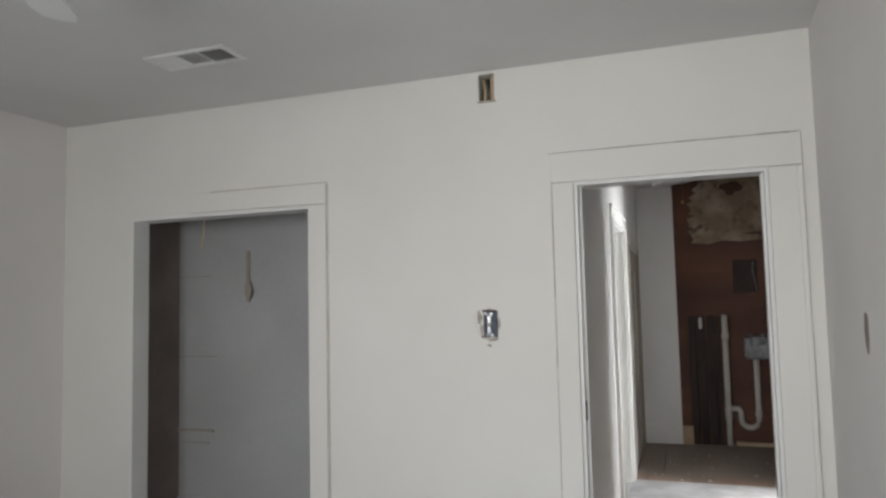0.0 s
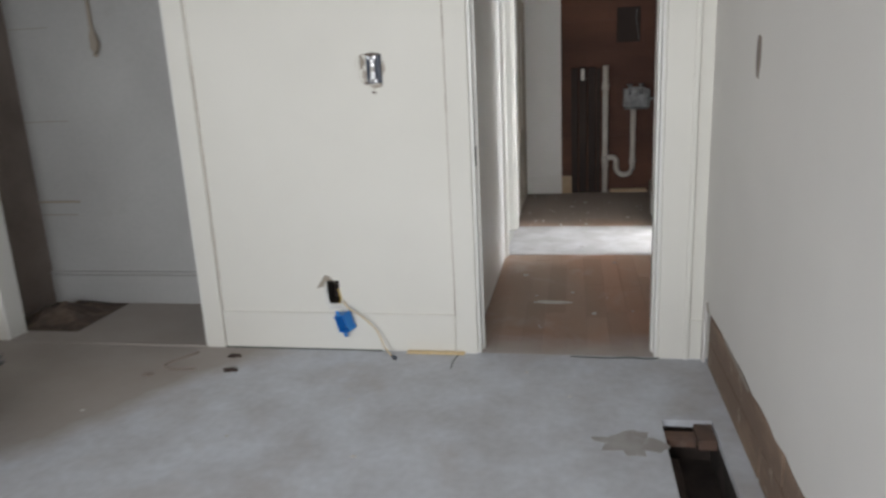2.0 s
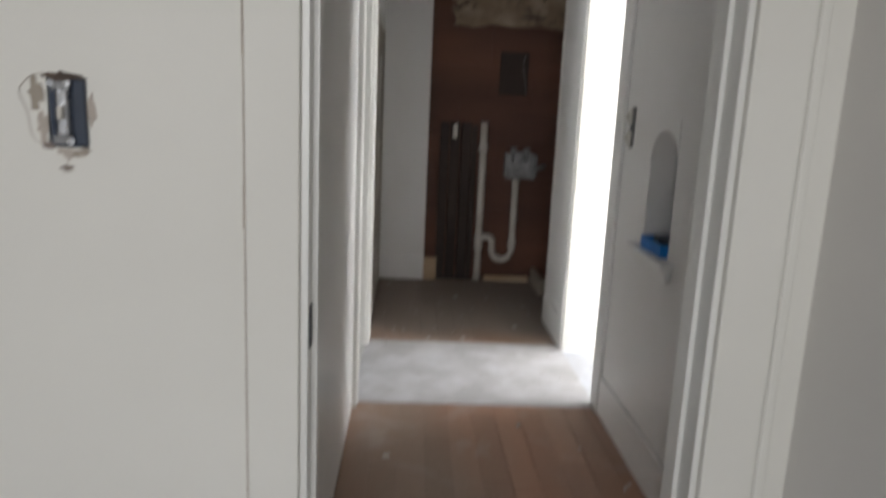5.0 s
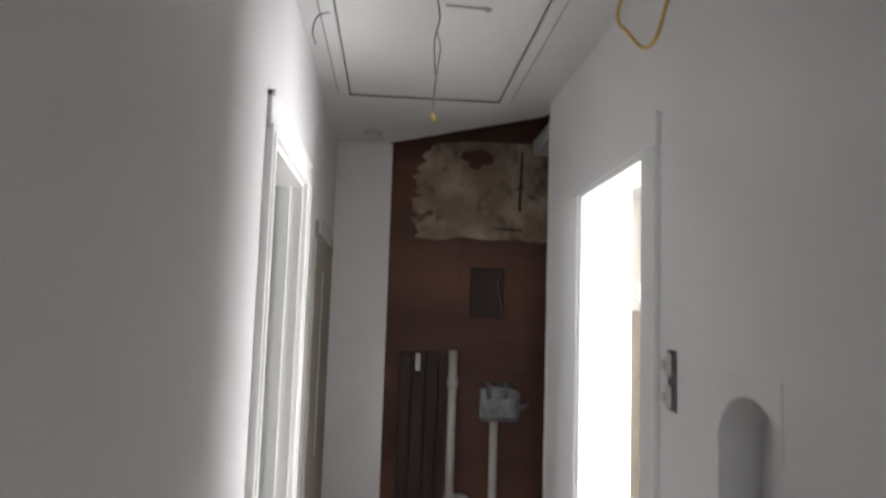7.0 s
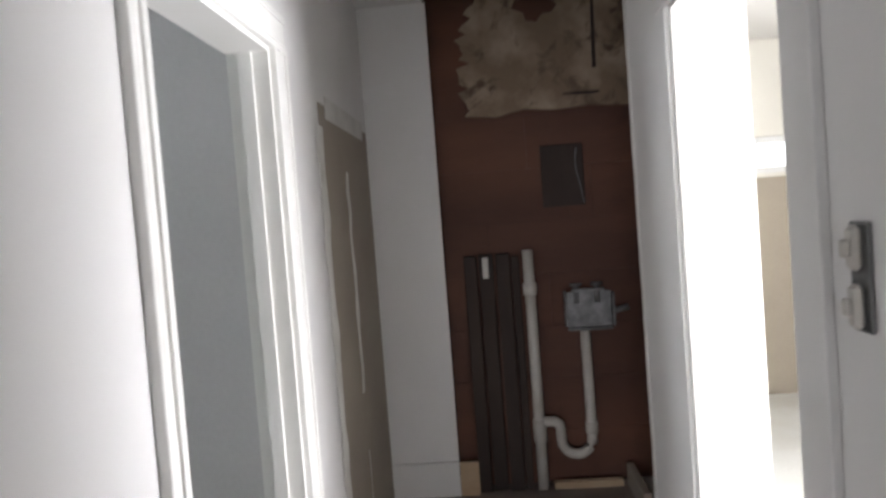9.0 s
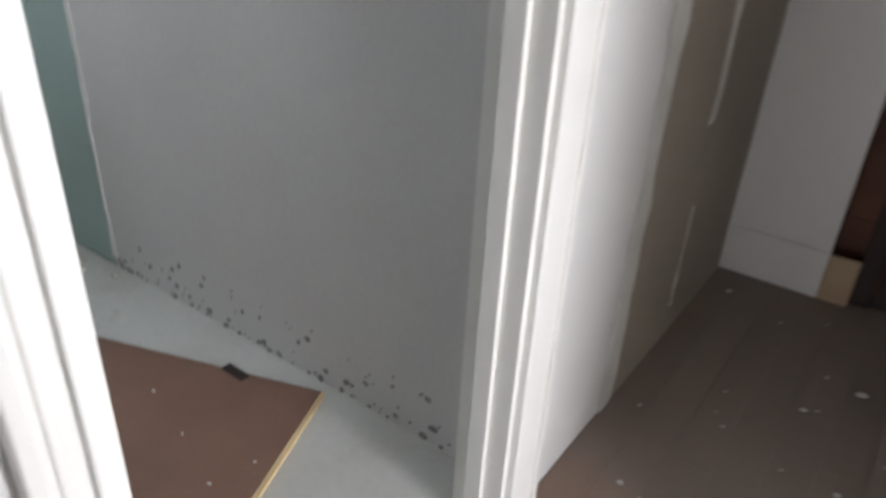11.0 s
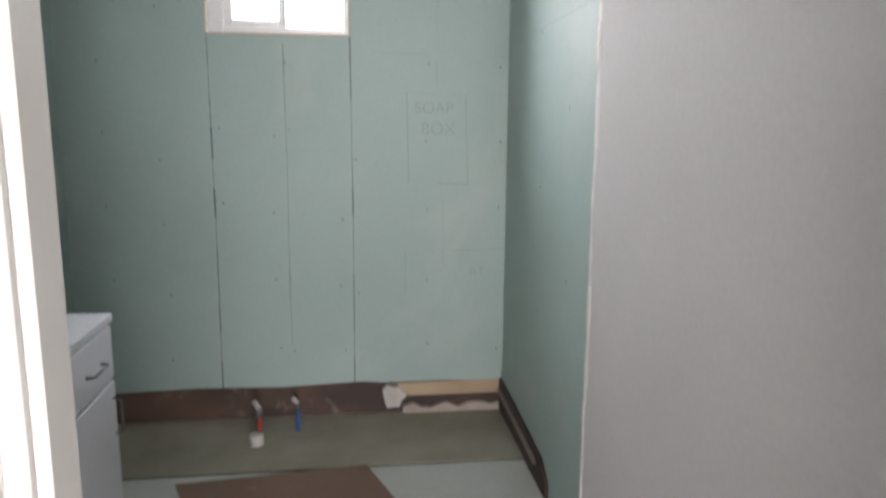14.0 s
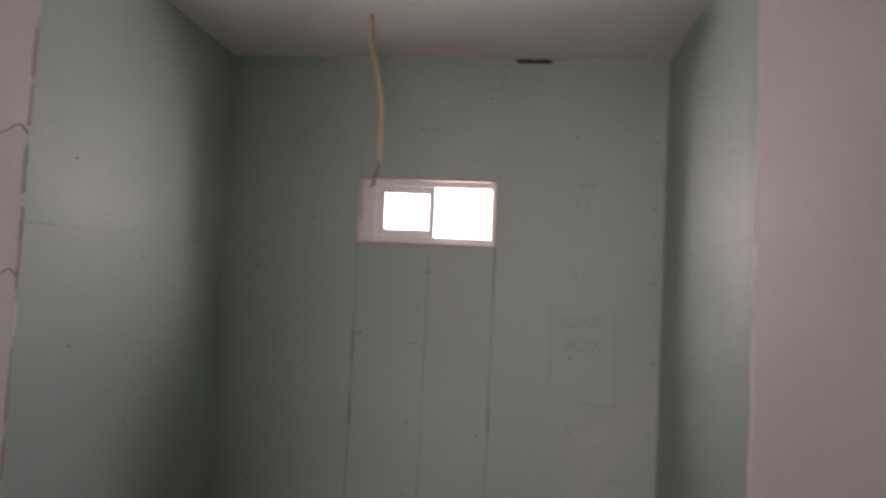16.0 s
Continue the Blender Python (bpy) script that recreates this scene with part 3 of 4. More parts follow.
GLOW = bpy.data.materials.new("bright_outdoor_haze")
GLOW.use_nodes = True
GLOW.node_tree.nodes["Principled BSDF"].inputs["Emission Color"].default_value = (.96, .98, 1, 1)
GLOW.node_tree.nodes["Principled BSDF"].inputs["Emission Strength"].default_value = 2.4
setting(cube("backdrop_bath", (BX - .72, BX - .70, W0 - 1.2, W1 + 1.2, WZ0 - 1.0, WZ1 + 1.2), GLOW), "white overcast glare outside the bathroom window", "backdrop")
setting(cube("backdrop_bright", (KW0 - 1.2, KW1 + 1.2, KY1 + .80, KY1 + .82, KWZ0 - 1.0, KWZ1 + 1.2), GLOW), "white glare outside the small window", "backdrop")

# Pale band between the doorways; its colour carries dust and some painted light.
setting(cube("floor_patch_hall", (HL + .001, HR, 1.84, 2.76, -.016, .0022), PALE), "pale dusty patch across the hall floor, lightened for the doorway's light", "floor")
setting(cube("cement_bed", (BX - .1, -3.40, BYL - .1, BYG + .012, -.01, .006), CONCRETE, bevel=.003), "khaki cement bed where the tub stood", "cement bed")
# thin dark strip along the front edge of the cement bed
setting(cube("bed_edge_line", (-3.402, -3.392, 1.02, BYG, -.01, .0035), SEAM), "thin dark line along the cement bed's front edge", "joint")

# boards at the end of the hall
zz, k = 0.0, 0
rnd = random.Random(21)
while zz < 3.05:
    h = .29
    xs = [HL + .02, *sorted(rnd.uniform(-.5, .4) for _ in range(1 + k % 2)), .598]
    for x0, x1 in zip(xs, xs[1:]):
        part("plank", box(bmesh.new(), x0 + .0006, x1 - .0006, 4.478 - .003 * rnd.random(), 4.4995, zz + .0005, zz + h - .0005, .0008), PLANK, end_wall)
    zz += h
    k += 1
plaster = thing("old_plaster_patch", "torn stained tan plaster clinging to the timber wall", "plaster patch")
left = [(-.40 + .08 * rnd.random() ** 2 + .05 * (i > 17), 2.06 + .61 * i / 23 + .012 * rnd.random()) for i in range(24)]
outline = [(.59, 2.06), (.5, 2.04), (.3, 2.055), (.12, 2.045), (-.05, 2.06), (-.2, 2.03), (-.36, 2.045), *left, (-.2, 2.70), (.05, 2.72), (.59, 2.72)]
part("plaster_coat", prism(bmesh.new(), outline, "y", 4.458, 4.4695), OLD_PLASTER, plaster)
part("plaster_scar", prism(bmesh.new(), blob(.05, 2.60, .13, .09, 12, .5, 3), "y", 4.452, 4.457), PLANK, plaster, "bare dark scar in the plaster")
part("plaster_scar", prism(bmesh.new(), blob(.26, 2.12, .12, .012, 10, .5, 4), "y", 4.452, 4.457), DARKWOOD, plaster, "dark crack in the plaster")
part("plaster_scar", prism(bmesh.new(), [(.33, 2.25), (.345, 2.66), (.36, 2.66), (.352, 2.25)], "y", 4.452, 4.457), DARKWOOD, plaster, "dark crack in the plaster")
part("plaster_lip", prism(bmesh.new(), [(-.37, 2.045), (-.2, 2.03), (-.05, 2.06), (.12, 2.045), (.3, 2.055), (.3, 2.075), (.1, 2.085), (-.02, 2.075), (-.2, 2.06), (-.35, 2.07)], "y", 4.448, 4.457), OLD_PLASTER, plaster, "pale broken lip of plaster")
panel = thing("dark_panel", "dark square panel fixed to the timber wall", "wall panel")
part("board", box(bmesh.new(), .02, .25, 4.455, 4.4695, 1.52, 1.855, .004), DARKWOOD, panel)
tube("wire", smooth_path([(.215, 4.45, 1.83), (.205, 4.445, 1.74), (.225, 4.44, 1.62), (.24, 4.445, 1.53)], 5), .004, STEEL, panel, "thin grey wire")
posts = thing("upright_timbers", "dark upright timbers standing against the end wall", "timber")
for x0, x1, y0, top in ((-.435, -.365, 4.40, 1.285), (-.355, -.275, 4.425, 1.29), (-.262, -.185, 4.405, 1.288), (-.178, -.135, 4.43, 1.27)):
    part("timber", box(bmesh.new(), x0, x1, y0, 4.4695, -.015, top, .004), DARKWOOD, posts)
tag = thing("cable_clip", "small white clip on the dark timber", "clip")
part("clip_body", box(bmesh.new(), -.335, -.300, 4.395, 4.4245, 1.16, 1.275, .006), PVC, tag)

# drain pipes
pipe = thing("drain_pipe", "dusty white plastic drain with a trap", "pipe")
PY = 4.385
tube("standpipe", [(-.088, PY, -.014), (-.088, PY, 1.30)], .029, PVC, pipe, sides=14)
tube("coupling", [(-.088, PY, 1.06), (-.088, PY, 1.12)], .037, PVC, pipe, sides=14)
tube("coupling", [(-.088, PY, .26), (-.088, PY, .38)], .036, PVC, pipe, sides=14)
arc = [(-.088, PY, .365), (-.02, PY, .365)]
arc += [(-.02 + .045 * math.sin(a), PY, .32 + .045 * math.cos(a)) for a in [math.pi / 2 * i / 5 for i in range(1, 6)]]
arc += [(.1075 + .0825 * math.cos(a), PY, .262 + .0825 * math.sin(a)) for a in [math.pi + math.pi * i / 10 for i in range(11)]]
arc += [(.19, PY, .86)]
tube("trap", arc, .027, PVC, pipe, sides=14)
tube("coupling", [(.19, PY, .29), (.19, PY, .35)], .034, PVC, pipe, sides=14)
wbox = thing("washer_outlet_box", "dented grey metal outlet box with taps", "outlet box")
b2 = bmesh.new()
box(b2, .10, .335, 4.36, 4.37, .87, 1.06, .003)
part("back_plate", b2, STEEL, wbox)
for x0, x1, z0, z1 in ((.085, .10, .88, 1.07), (.335, .35, .87, 1.05), (.10, .335, .855, .87), (.13, .30, 1.06, 1.078)):
    part("rim", box(bmesh.new(), x0, x1, 4.33, 4.372, z0, z1, .004), STEEL, wbox)
for x in (.15, .26):
    t = tube("valve", [(x, 4.345, 1.0), (x, 4.345, 1.10)], .014, STEEL, wbox)
    tube("valve_handle", [(x - .03, 4.338, 1.10), (x + .03, 4.338, 1.10)], .008, STEEL, wbox)
tube("outlet_spout", [(.35, 4.35, .95), (.42, 4.35, .965)], .016, STEEL, wbox)
foot = thing("sole_plate", "raw pale timber strip on the floor", "timber")
part("strip", box(bmesh.new(), -.03, .34, 4.36, 4.41, -.015, .035, .004), RAW, foot)
offcut = thing("board_offcut", "pale short board end against the alcove side", "offcut")
part("offcut_board", box(bmesh.new(), .36, .40, 3.95, 4.38, -.015, .12, .004), TAN, offcut)

# attic hatch, cord, cable loop, scars on the hall ceiling
hatch = thing("attic_hatch", "white attic hatch with cracked dark joints in the hall ceiling", "attic hatch")
hx0, hx1, hy0, hy1 = -.765, .012, 1.90, 3.29
part("hatch_panel", box(bmesh.new(), hx0 + .007, hx1 - .007, hy0 + .007, hy1 - .007, CEIL - .006, CEIL - .001, .002), CEILING, hatch)
for a in ((hx0, hx0 + .006, hy0, hy1), (hx1 - .006, hx1, hy0, hy1), (hx0, hx1, hy1 - .005, hy1), (hx0, hx1, hy0, hy0 + .005)):
    part("joint", box(bmesh.new(), *a, CEIL - (.0115 if a[2] > 3 else .003), CEIL - .0005), SEAM, hatch, "dark cracked joint")
for a in ((hx0 - .055, hx0 - .002, hy0 - .05, hy1 + .05), (hx1 + .002, hx1 + .055, hy0 - .05, hy1 + .05), (hx0, hx1, hy1 + .002, hy1 + .05), (hx0, hx1, hy0 - .05, hy0 - .002)):
    part("hatch_trim", box(bmesh.new(), *a, CEIL - .010, CEIL - .001, .003), CEILING, hatch)
for a in ((hx0 - .059, hx0 - .056, hy0, hy1), (hx1 + .056, hx1 + .060, hy0, hy1)):
    part("joint", box(bmesh.new(), *a, CEIL - .003, CEIL - .0005), SEAM, hatch, "dark cracked joint")
cord = thing("pull_cord", "thin twisted brown wire hanging from the attic hatch", "cord")
CY = 1.97
tube("wire", smooth_path([(-.395, CY, CEIL - .008), (-.40, CY, 2.58), (-.39, CY, 2.50), (-.405, CY, 2.42), (-.398, CY + .01, 2.31)], 5), .0024, COPPER, cord)
tube("wire", smooth_path([(-.40, CY, 2.46), (-.385, CY, 2.40), (-.392, CY, 2.33), (-.40, CY, 2.25), (-.402, CY, 2.175)], 5), .0018, COPPER, cord)
tube("cord_end", [(-.403, CY, 2.178), (-.403, CY, 2.158)], .006, CABLE_Y, cord, "yellow wire nut")
scar = thing("ceiling_scar", "brown stained scratch across the attic hatch", "scar")
part("scratch", prism(bmesh.new(), [(-.36, 2.165), (-.22, 2.17), (-.21, 2.16), (-.185, 2.185), (-.20, 2.21), (-.22, 2.19), (-.36, 2.175)], "z", CEIL - .0085, CEIL - .0062), TAN, scar)
loop = thing("yellow_cable_loop", "yellow cable loop hanging out of the ceiling corner", "cable")
tube("cable", smooth_path([(.284, 1.585, 2.545), (.262, 1.60, 2.55), (.25, 1.70, 2.60), (.245, 1.81, 2.635), (.24, 1.96, 2.64), (.238, 2.045, 2.615), (.24, 2.05, 2.56), (.245, 1.985, 2.505), (.25, 1.90, 2.43), (.25, 1.835, 2.388), (.25, 1.775, 2.37), (.25, 1.715, 2.38), (.25, 1.66, 2.43), (.255, 1.625, 2.48), (.262, 1.60, 2.52), (.284, 1.59, 2.535)], 4), .0062, CABLE_Y, loop)
part("wall_hole", prism(bmesh.new(), blob(1.588, 2.54, .016, .024, 10, .4, 6), "x", HR - .0015, HR - .0003), HOLE, loop, "dark drilled hole")
hung = thing("loose_wire", "thin grey wire drooping from the hall ceiling", "wire")
tube("wire", smooth_path([(hx0 + .0, 2.3, CEIL - .002), (hx0 - .06, 2.28, CEIL - .03), (hx0 - .075, 2.26, CEIL - .10), (hx0 - .06, 2.25, CEIL - .15)], 6), .003, STEEL, hung)
mount = thing("ceiling_mount", "small white round ceiling mount", "ceiling mount")
tube("mount_ring", [(-.66, 4.05, CEIL), (-.66, 4.05, CEIL - .03)], .055, CEILING, mount, sides=16)
bare = thing("lamp_stub", "bare yellow wire stub at the ceiling", "wire stub")
tube("stub", [(-.31, 3.62, CEIL), (-.31, 3.62, CEIL - .035)], .012, CABLE_Y, bare)

# niche in the hall's east wall
niche = thing("telephone_niche", "arched white telephone niche with a ledge", "wall niche", kind="structure")
n0, n1, nz0, nzs = 1.115, 1.40, .90, 1.237
part("niche_back", box(bmesh.new(), HR + .11, HR + .13, n0 - .01, n1 + .01, nz0 - .01, 1.41), HALL, niche)
arch = [(n0, 1.405), (n0, nzs), *[((n0 + n1) / 2 - (n1 - n0) / 2 * math.cos(a), nzs + .125 * math.sin(a)) for a in [math.pi * i / 16 for i in range(1, 16)]], (n1, nzs), (n1, 1.405)]
part("arch_head", prism(bmesh.new(), arch, "x", HR - .003, HR + .11), HALL, niche)
part("ledge", box(bmesh.new(), HR - .05, HR + .108, n0 - .07, n1 + .07, nz0 - .028, nz0 - .001, .006), HALL, niche)
part("ledge_bracket", box(bmesh.new(), HR - .022, HR - .0005, n0 - .05, n1 + .05, nz0 - .07, nz0 - .0285, .004), HALL, niche)
tray = thing("blue_tray", "small bright blue plastic tray lying in the niche", "tray")
part("tray_base", box(bmesh.new(), HR - .02, HR + .10, 1.14, 1.37, nz0 + .001, nz0 + .012, .003), BLUE, tray)
for a in ((HR - .02, HR - .012, 1.14, 1.37), (HR + .092, HR + .10, 1.14, 1.37), (HR - .012, HR + .092, 1.14, 1.148), (HR - .012, HR + .092, 1.362, 1.37)):
    part("tray_side", box(bmesh.new(), *a, nz0 + .0125, nz0 + .05, .002), BLUE, tray)
bits = thing("tray_contents", "grey odds and ends heaped in the blue tray", "hardware")
part("odds", prism(bmesh.new(), blob(HR + .04, 1.25, .04, .09, 10, .4, 9), "z", nz0 + .0125, nz0 + .062), DARKBOX, bits)
sw = thing("hall_switch", "bare double switch hanging from its box", "light switch")
part("switch_box", box(bmesh.new(), HR - .006, HR - .0005, 1.645, 1.705, 1.275, 1.445, .004), STEEL, sw)
for z in (1.315, 1.405):
    part("switch_body", box(bmesh.new(), HR - .022, HR - .0065, 1.658, 1.692, z - .035, z + .035, .008), PVC, sw)
    part("toggle", box(bmesh.new(), HR - .034, HR - .0225, 1.668, 1.682, z - .014, z + .014, .003), PVC, sw)

# bedroom things
vent = thing("ceiling_vent", "white pressed metal ceiling register with three louvre banks", "air vent")
vx0, vx1, vy0, vy1 = -2.69, -2.25, -.835, -.645
for a in ((vx0, vx1, vy0, vy0 + .025), (vx0, vx1, vy1 - .025, vy1), (vx0, vx0 + .03, vy0 + .025, vy1 - .025), (vx1 - .03, vx1, vy0 + .025, vy1 - .025)):
    part("vent_frame", box(bmesh.new(), *a, CEIL - .014, CEIL - .001, .004), TRIM, vent)
part("backing", box(bmesh.new(), vx0 + .03, vx1 - .03, vy0 + .025, vy1 - .025, CEIL - .003, CEIL - .001), BLACKMETAL, vent)
for i in (1, 2):
    x = vx0 + .03 + (vx1 - vx0 - .06) * i / 3
    part("divider", box(bmesh.new(), x - .005, x + .005, vy0 + .025, vy1 - .025, CEIL - .013, CEIL - .0035, .001), TRIM, vent)
for i in range(21):
    x = vx0 + .036 + (vx1 - vx0 - .076) * i / 20
    tilt = (-35, 15, 50)[i // 7]
    part("louvre", box(bmesh.new(), -.008, .008, vy0 + .026, vy1 - .026, -.0006, .0006, 0, pose(x, 0, CEIL - .009, 0, tilt, 0)), TRIM, vent)

fan = thing("ceiling_fan", "white ceiling fan with dark blade brackets", "ceiling fan")
fc = Vector((-1.896, -2.22, 0))
tube("down_rod", [(fc.x, fc.y, CEIL), (fc.x, fc.y, 2.42)], .018, TRIM, fan, sides=12)
tube("canopy", [(fc.x, fc.y, CEIL), (fc.x, fc.y, CEIL - .06)], .075, TRIM, fan, sides=20)
tube("motor", [(fc.x, fc.y, 2.44), (fc.x, fc.y, 2.40), (fc.x, fc.y, 2.33)], .10, TRIM, fan, sides=24)
for i in range(5):
    turn = pose(fc.x, fc.y, 2.40, 0, 0, 121.4 + 72 * i)
    part("blade_bracket", box(bmesh.new(), .09, .24, -.025, .025, -.006, .006, .003, turn), BLACKMETAL, fan)
    b2 = bmesh.new()
    prism(b2, [(.2, -.05), (.52, -.068), (.575, -.05), (.59, 0), (.575, .05), (.52, .068), (.2, .05)], "z", .007, .015)
    bmesh.ops.transform(b2, matrix=turn @ pose(0, 0, 0, 10, 0, 0), verts=b2.verts)
    part("blade", b2, TRIM, fan)

swb = thing("wall_switch", "bare metal switch in a dark box with chipped plaster round it", "light switch")
part("outlet_box", box(bmesh.new(), -1.334, -1.263, .004, .06, 1.311, 1.436), DARKBOX, swb)
part("box_flange", box(bmesh.new(), -1.330, -1.318, -.006, .003, 1.315, 1.432, .002), DARKBOX, swb)
part("box_flange", box(bmesh.new(), -1.284, -1.262, -.010, .003, 1.315, 1.432, .002), DARKBOX, swb)
part("switch_strap", box(bmesh.new(), -1.313, -1.293, -.014, .003, 1.318, 1.43, .003), CHROME_LIKE, swb, "bright metal strap")
for z in (1.325, 1.423):
    part("strap_ear", box(bmesh.new(), -1.320, -1.286, -.016, -.0145, z - .008, z + .008, .0005), STEEL, swb)
part("toggle", box(bmesh.new(), -1.308, -1.298, -.026, -.0145, 1.362, 1.386, .002), PVC, swb)
for i, (cu, cv, ru, rv, m) in enumerate(((-1.346, 1.345, .016, .036, LIP), (-1.355, 1.405, .016, .04, TAN), (-1.30, 1.300, .036, .012, LIP), (-1.256, 1.38, .014, .045, LIP), (-1.300, 1.441, .048, .013, SWEEP), (-1.285, 1.298, .014, .009, TAN), (-1.268, 1.305, .012, .010, TAN), (-1.305, 1.272, .016, .007, CLOSET_BROWN), (-1.335, 1.312, .014, .010, CLOSET_BROWN))):
    part("chipped_plaster", prism(bmesh.new(), blob(cu, cv, ru, rv, 17, .6, i + 30), "y", -.0018 - .0003 * i, -.0005), m, swb, "chipped plaster edge")
for x, z in ((-1.319, 1.427), (-1.289, 1.427), (-1.287, 1.322)):
    part("screw", prism(bmesh.new(), blob(x, z, .007, .007, 10, .05, 5), "y", -.020, -.0165), CHROME_LIKE, swb, "shiny screw head")
for i, pts in enumerate((((-1.372, -.002, 1.43), (-1.385, -.002, 1.41), (-1.372, -.002, 1.375), (-1.365, -.002, 1.33), (-1.345, -.002, 1.312)), ((-1.34, -.002, 1.445), (-1.36, -.002, 1.44), (-1.372, -.002, 1.43)), ((-1.29, -.002, 1.27), (-1.31, -.002, 1.262), (-1.30, -.002, 1.29)))):
    tube("crack", smooth_path(pts, 3), .0008, LIP, swb, "hairline crack", 5)
low = thing("outlet_cutout", "ragged outlet hole with torn wall paper", "outlet hole")
part("cavity", box(bmesh.new(), -1.63, -1.545, .10, .115, .235, .375), HOLE, low)
for a in ((-1.6205, -1.618, .004, .10, .245, .365), (-1.557, -1.5545, .004, .10, .245, .365), (-1.618, -1.557, .004, .10, .2445, .247), (-1.618, -1.557, .004, .10, .363, .3655)):
    part("cavity_side", box(bmesh.new(), *a), HOLE, low)
part("torn_paper", prism(bmesh.new(), [(-1.672, .325), (-1.655, .352), (-1.625, .395), (-1.60, .385), (-1.572, .352), (-1.59, .368), (-1.62, .362), (-1.635, .335)], "y", -.006, -.001), TAN, low, "torn flap of brown paper")
part("torn_paper", prism(bmesh.new(), [(-1.635, .335), (-1.62, .335), (-1.612, .25), (-1.59, .236), (-1.55, .24), (-1.55, .222), (-1.61, .212), (-1.632, .25)], "y", -.004, -.001), MUD, low, "white broken plaster edge")
tube("wire", smooth_path([(-1.565, .06, .30), (-1.56, .0, .32), (-1.548, -.012, .28), (-1.552, -.01, .25)], 5), .004, CABLE_Y, low)
bbox = thing("blue_outlet_box", "bright blue plastic outlet box dangling from its cable", "outlet box")
turn = pose(-1.525, -.045, .165, 8, -14, -24)
for a in ((-.034, .034, .024, .028, -.045, .045), (-.034, -.030, -.028, .024, -.045, .045), (.030, .034, -.028, .024, -.045, .045), (-.030, .030, -.028, .024, .041, .045), (-.030, .030, -.028, .024, -.045, -.041)):
    part("box_side", box(bmesh.new(), *a, .001, turn), BLUE, bbox)
for z in (-.058, .058):
    part("mounting_ear", box(bmesh.new(), -.012, .012, -.028, -.024, z - .012, z + .012, .001, turn), BLUE, bbox)
cab = thing("outlet_cable", "cream cable curling from the outlet hole to the floor", "cable")
tube("sheath", smooth_path([(-1.55, .02, .27), (-1.51, -.03, .235), (-1.44, -.05, .20), (-1.36, -.06, .13), (-1.32, -.08, .05), (-1.28, -.10, .012)], 6), .0036, CABLE_C, cab)
tube("bare_end", [(-1.28, -.10, .012), (-1.255, -.115, .010)], .007, DARKBOX, cab)
strip = thing("floor_strip", "splintered tan wood strip lying along the baseboard", "wood strip")
part("splinter", box(bmesh.new(), -1.22, -.93, -.045, -.014, .0005, .012, .003), CABLE_C, strip)
high = thing("cable_cutout", "square hole under the ceiling with old wires", "wall hole")
part("cavity", box(bmesh.new(), -1.34, -1.235, .10, .115, 2.48, 2.64), HOLE, high)
part("timber", box(bmesh.new(), -1.275, -1.25, .03, .07, 2.497, 2.63, .002), RAW, high, "raw timber edge in the hole")
for x in (-1.315, -1.298):
    tube("wire", [(x, .05, 2.62), (x + .012, .04, 2.55), (x + .004, .05, 2.50)], .006, CABLE_C if x < -1.3 else STEEL, high)
part("broken_edge", box(bmesh.new(), -1.335, -1.24, -.002, -.0005, 2.484, 2.494), TAN, high)
slot = thing("wall_slot", "narrow vertical outlet hole with tan broken edges", "wall hole")
part("cavity", prism(bmesh.new(), blob(-.755, 1.36, .030, .068, 16, .12, 2), "x", RX - .002, RX - .0008), CLOSET_BROWN, slot)
part("broken_edge", prism(bmesh.new(), blob(-.755, 1.36, .038, .080, 16, .25, 5), "x", RX - .0007, RX - .0002), TAN, slot)

hook = thing("closet_rod_bracket", "old tan rod bracket on a strip on the closet wall", "bracket")
part("strip", box(bmesh.new(), -3.175, -3.15, .655, .6695, 1.52, 1.86, .002), TAN, hook)
part("bracket", prism(bmesh.new(), blob(-3.145, 1.60, .03, .07, 12, .3, 8), "y", .63, .6545), TAN, hook)
marks = thing("shelf_marks", "dark old shelf marks on the closet wall", "marks")
for a in ((-3.73, -3.44, .652, .6695, .655, .668), (-3.73, -3.47, .664, .6695, .575, .581), (-3.73, -3.42, .667, .6695, 1.155, 1.160), (-3.73, -3.46, .667, .6695, 1.70, 1.704)):
    part("mark", box(bmesh.new(), *a), CLOSET_BROWN if a[2] < .65 else TAN, marks)
string = thing("closet_string", "pale string hanging inside the closet", "string")
tube("strand", smooth_path([(-3.32, .40, CEIL), (-3.31, .40, 2.2), (-3.33, .41, 1.95), (-3.36, .42, 1.86)], 5), .005, CABLE_C, string)

# black bag over a bucket
bag = thing("black_bin_bag", "crumpled shiny black plastic bag standing on the floor", "bin bag")
b2 = bmesh.new()
rnd = random.Random(5)
rings = []
profile = ((.0, .21), (.04, .24), (.13, .25), (.19, .25), (.215, .30), (.24, .40), (.265, .44), (.285, .37), (.26, .22), (.235, .05))
N = 40
for h, r in profile:
    ring = []
    for i in range(N):
        a = 2 * math.pi * i / N
        w = 1 + (.10 * math.sin(5 * a + 7 * h) + .07 * math.sin(11 * a + 1.3 + 15 * h) + .05 * (rnd.random() - .5)) * min(1, h / .1 + .15)
        q = .03 * math.sin(3 * a + .5) * (h > .2)
        ring.append(b2.verts.new((-3.03 + r * w * math.cos(a), -1.18 + r * w * math.sin(a), max(.001, h + q))))
    rings.append(ring)
for r, q in zip(rings, rings[1:]):
    for i in range(N):
        b2.faces.new((r[i], r[(i + 1) % N], q[(i + 1) % N], q[i]))
b2.faces.new(rings[0][::-1])
b2.faces.new(rings[-1])
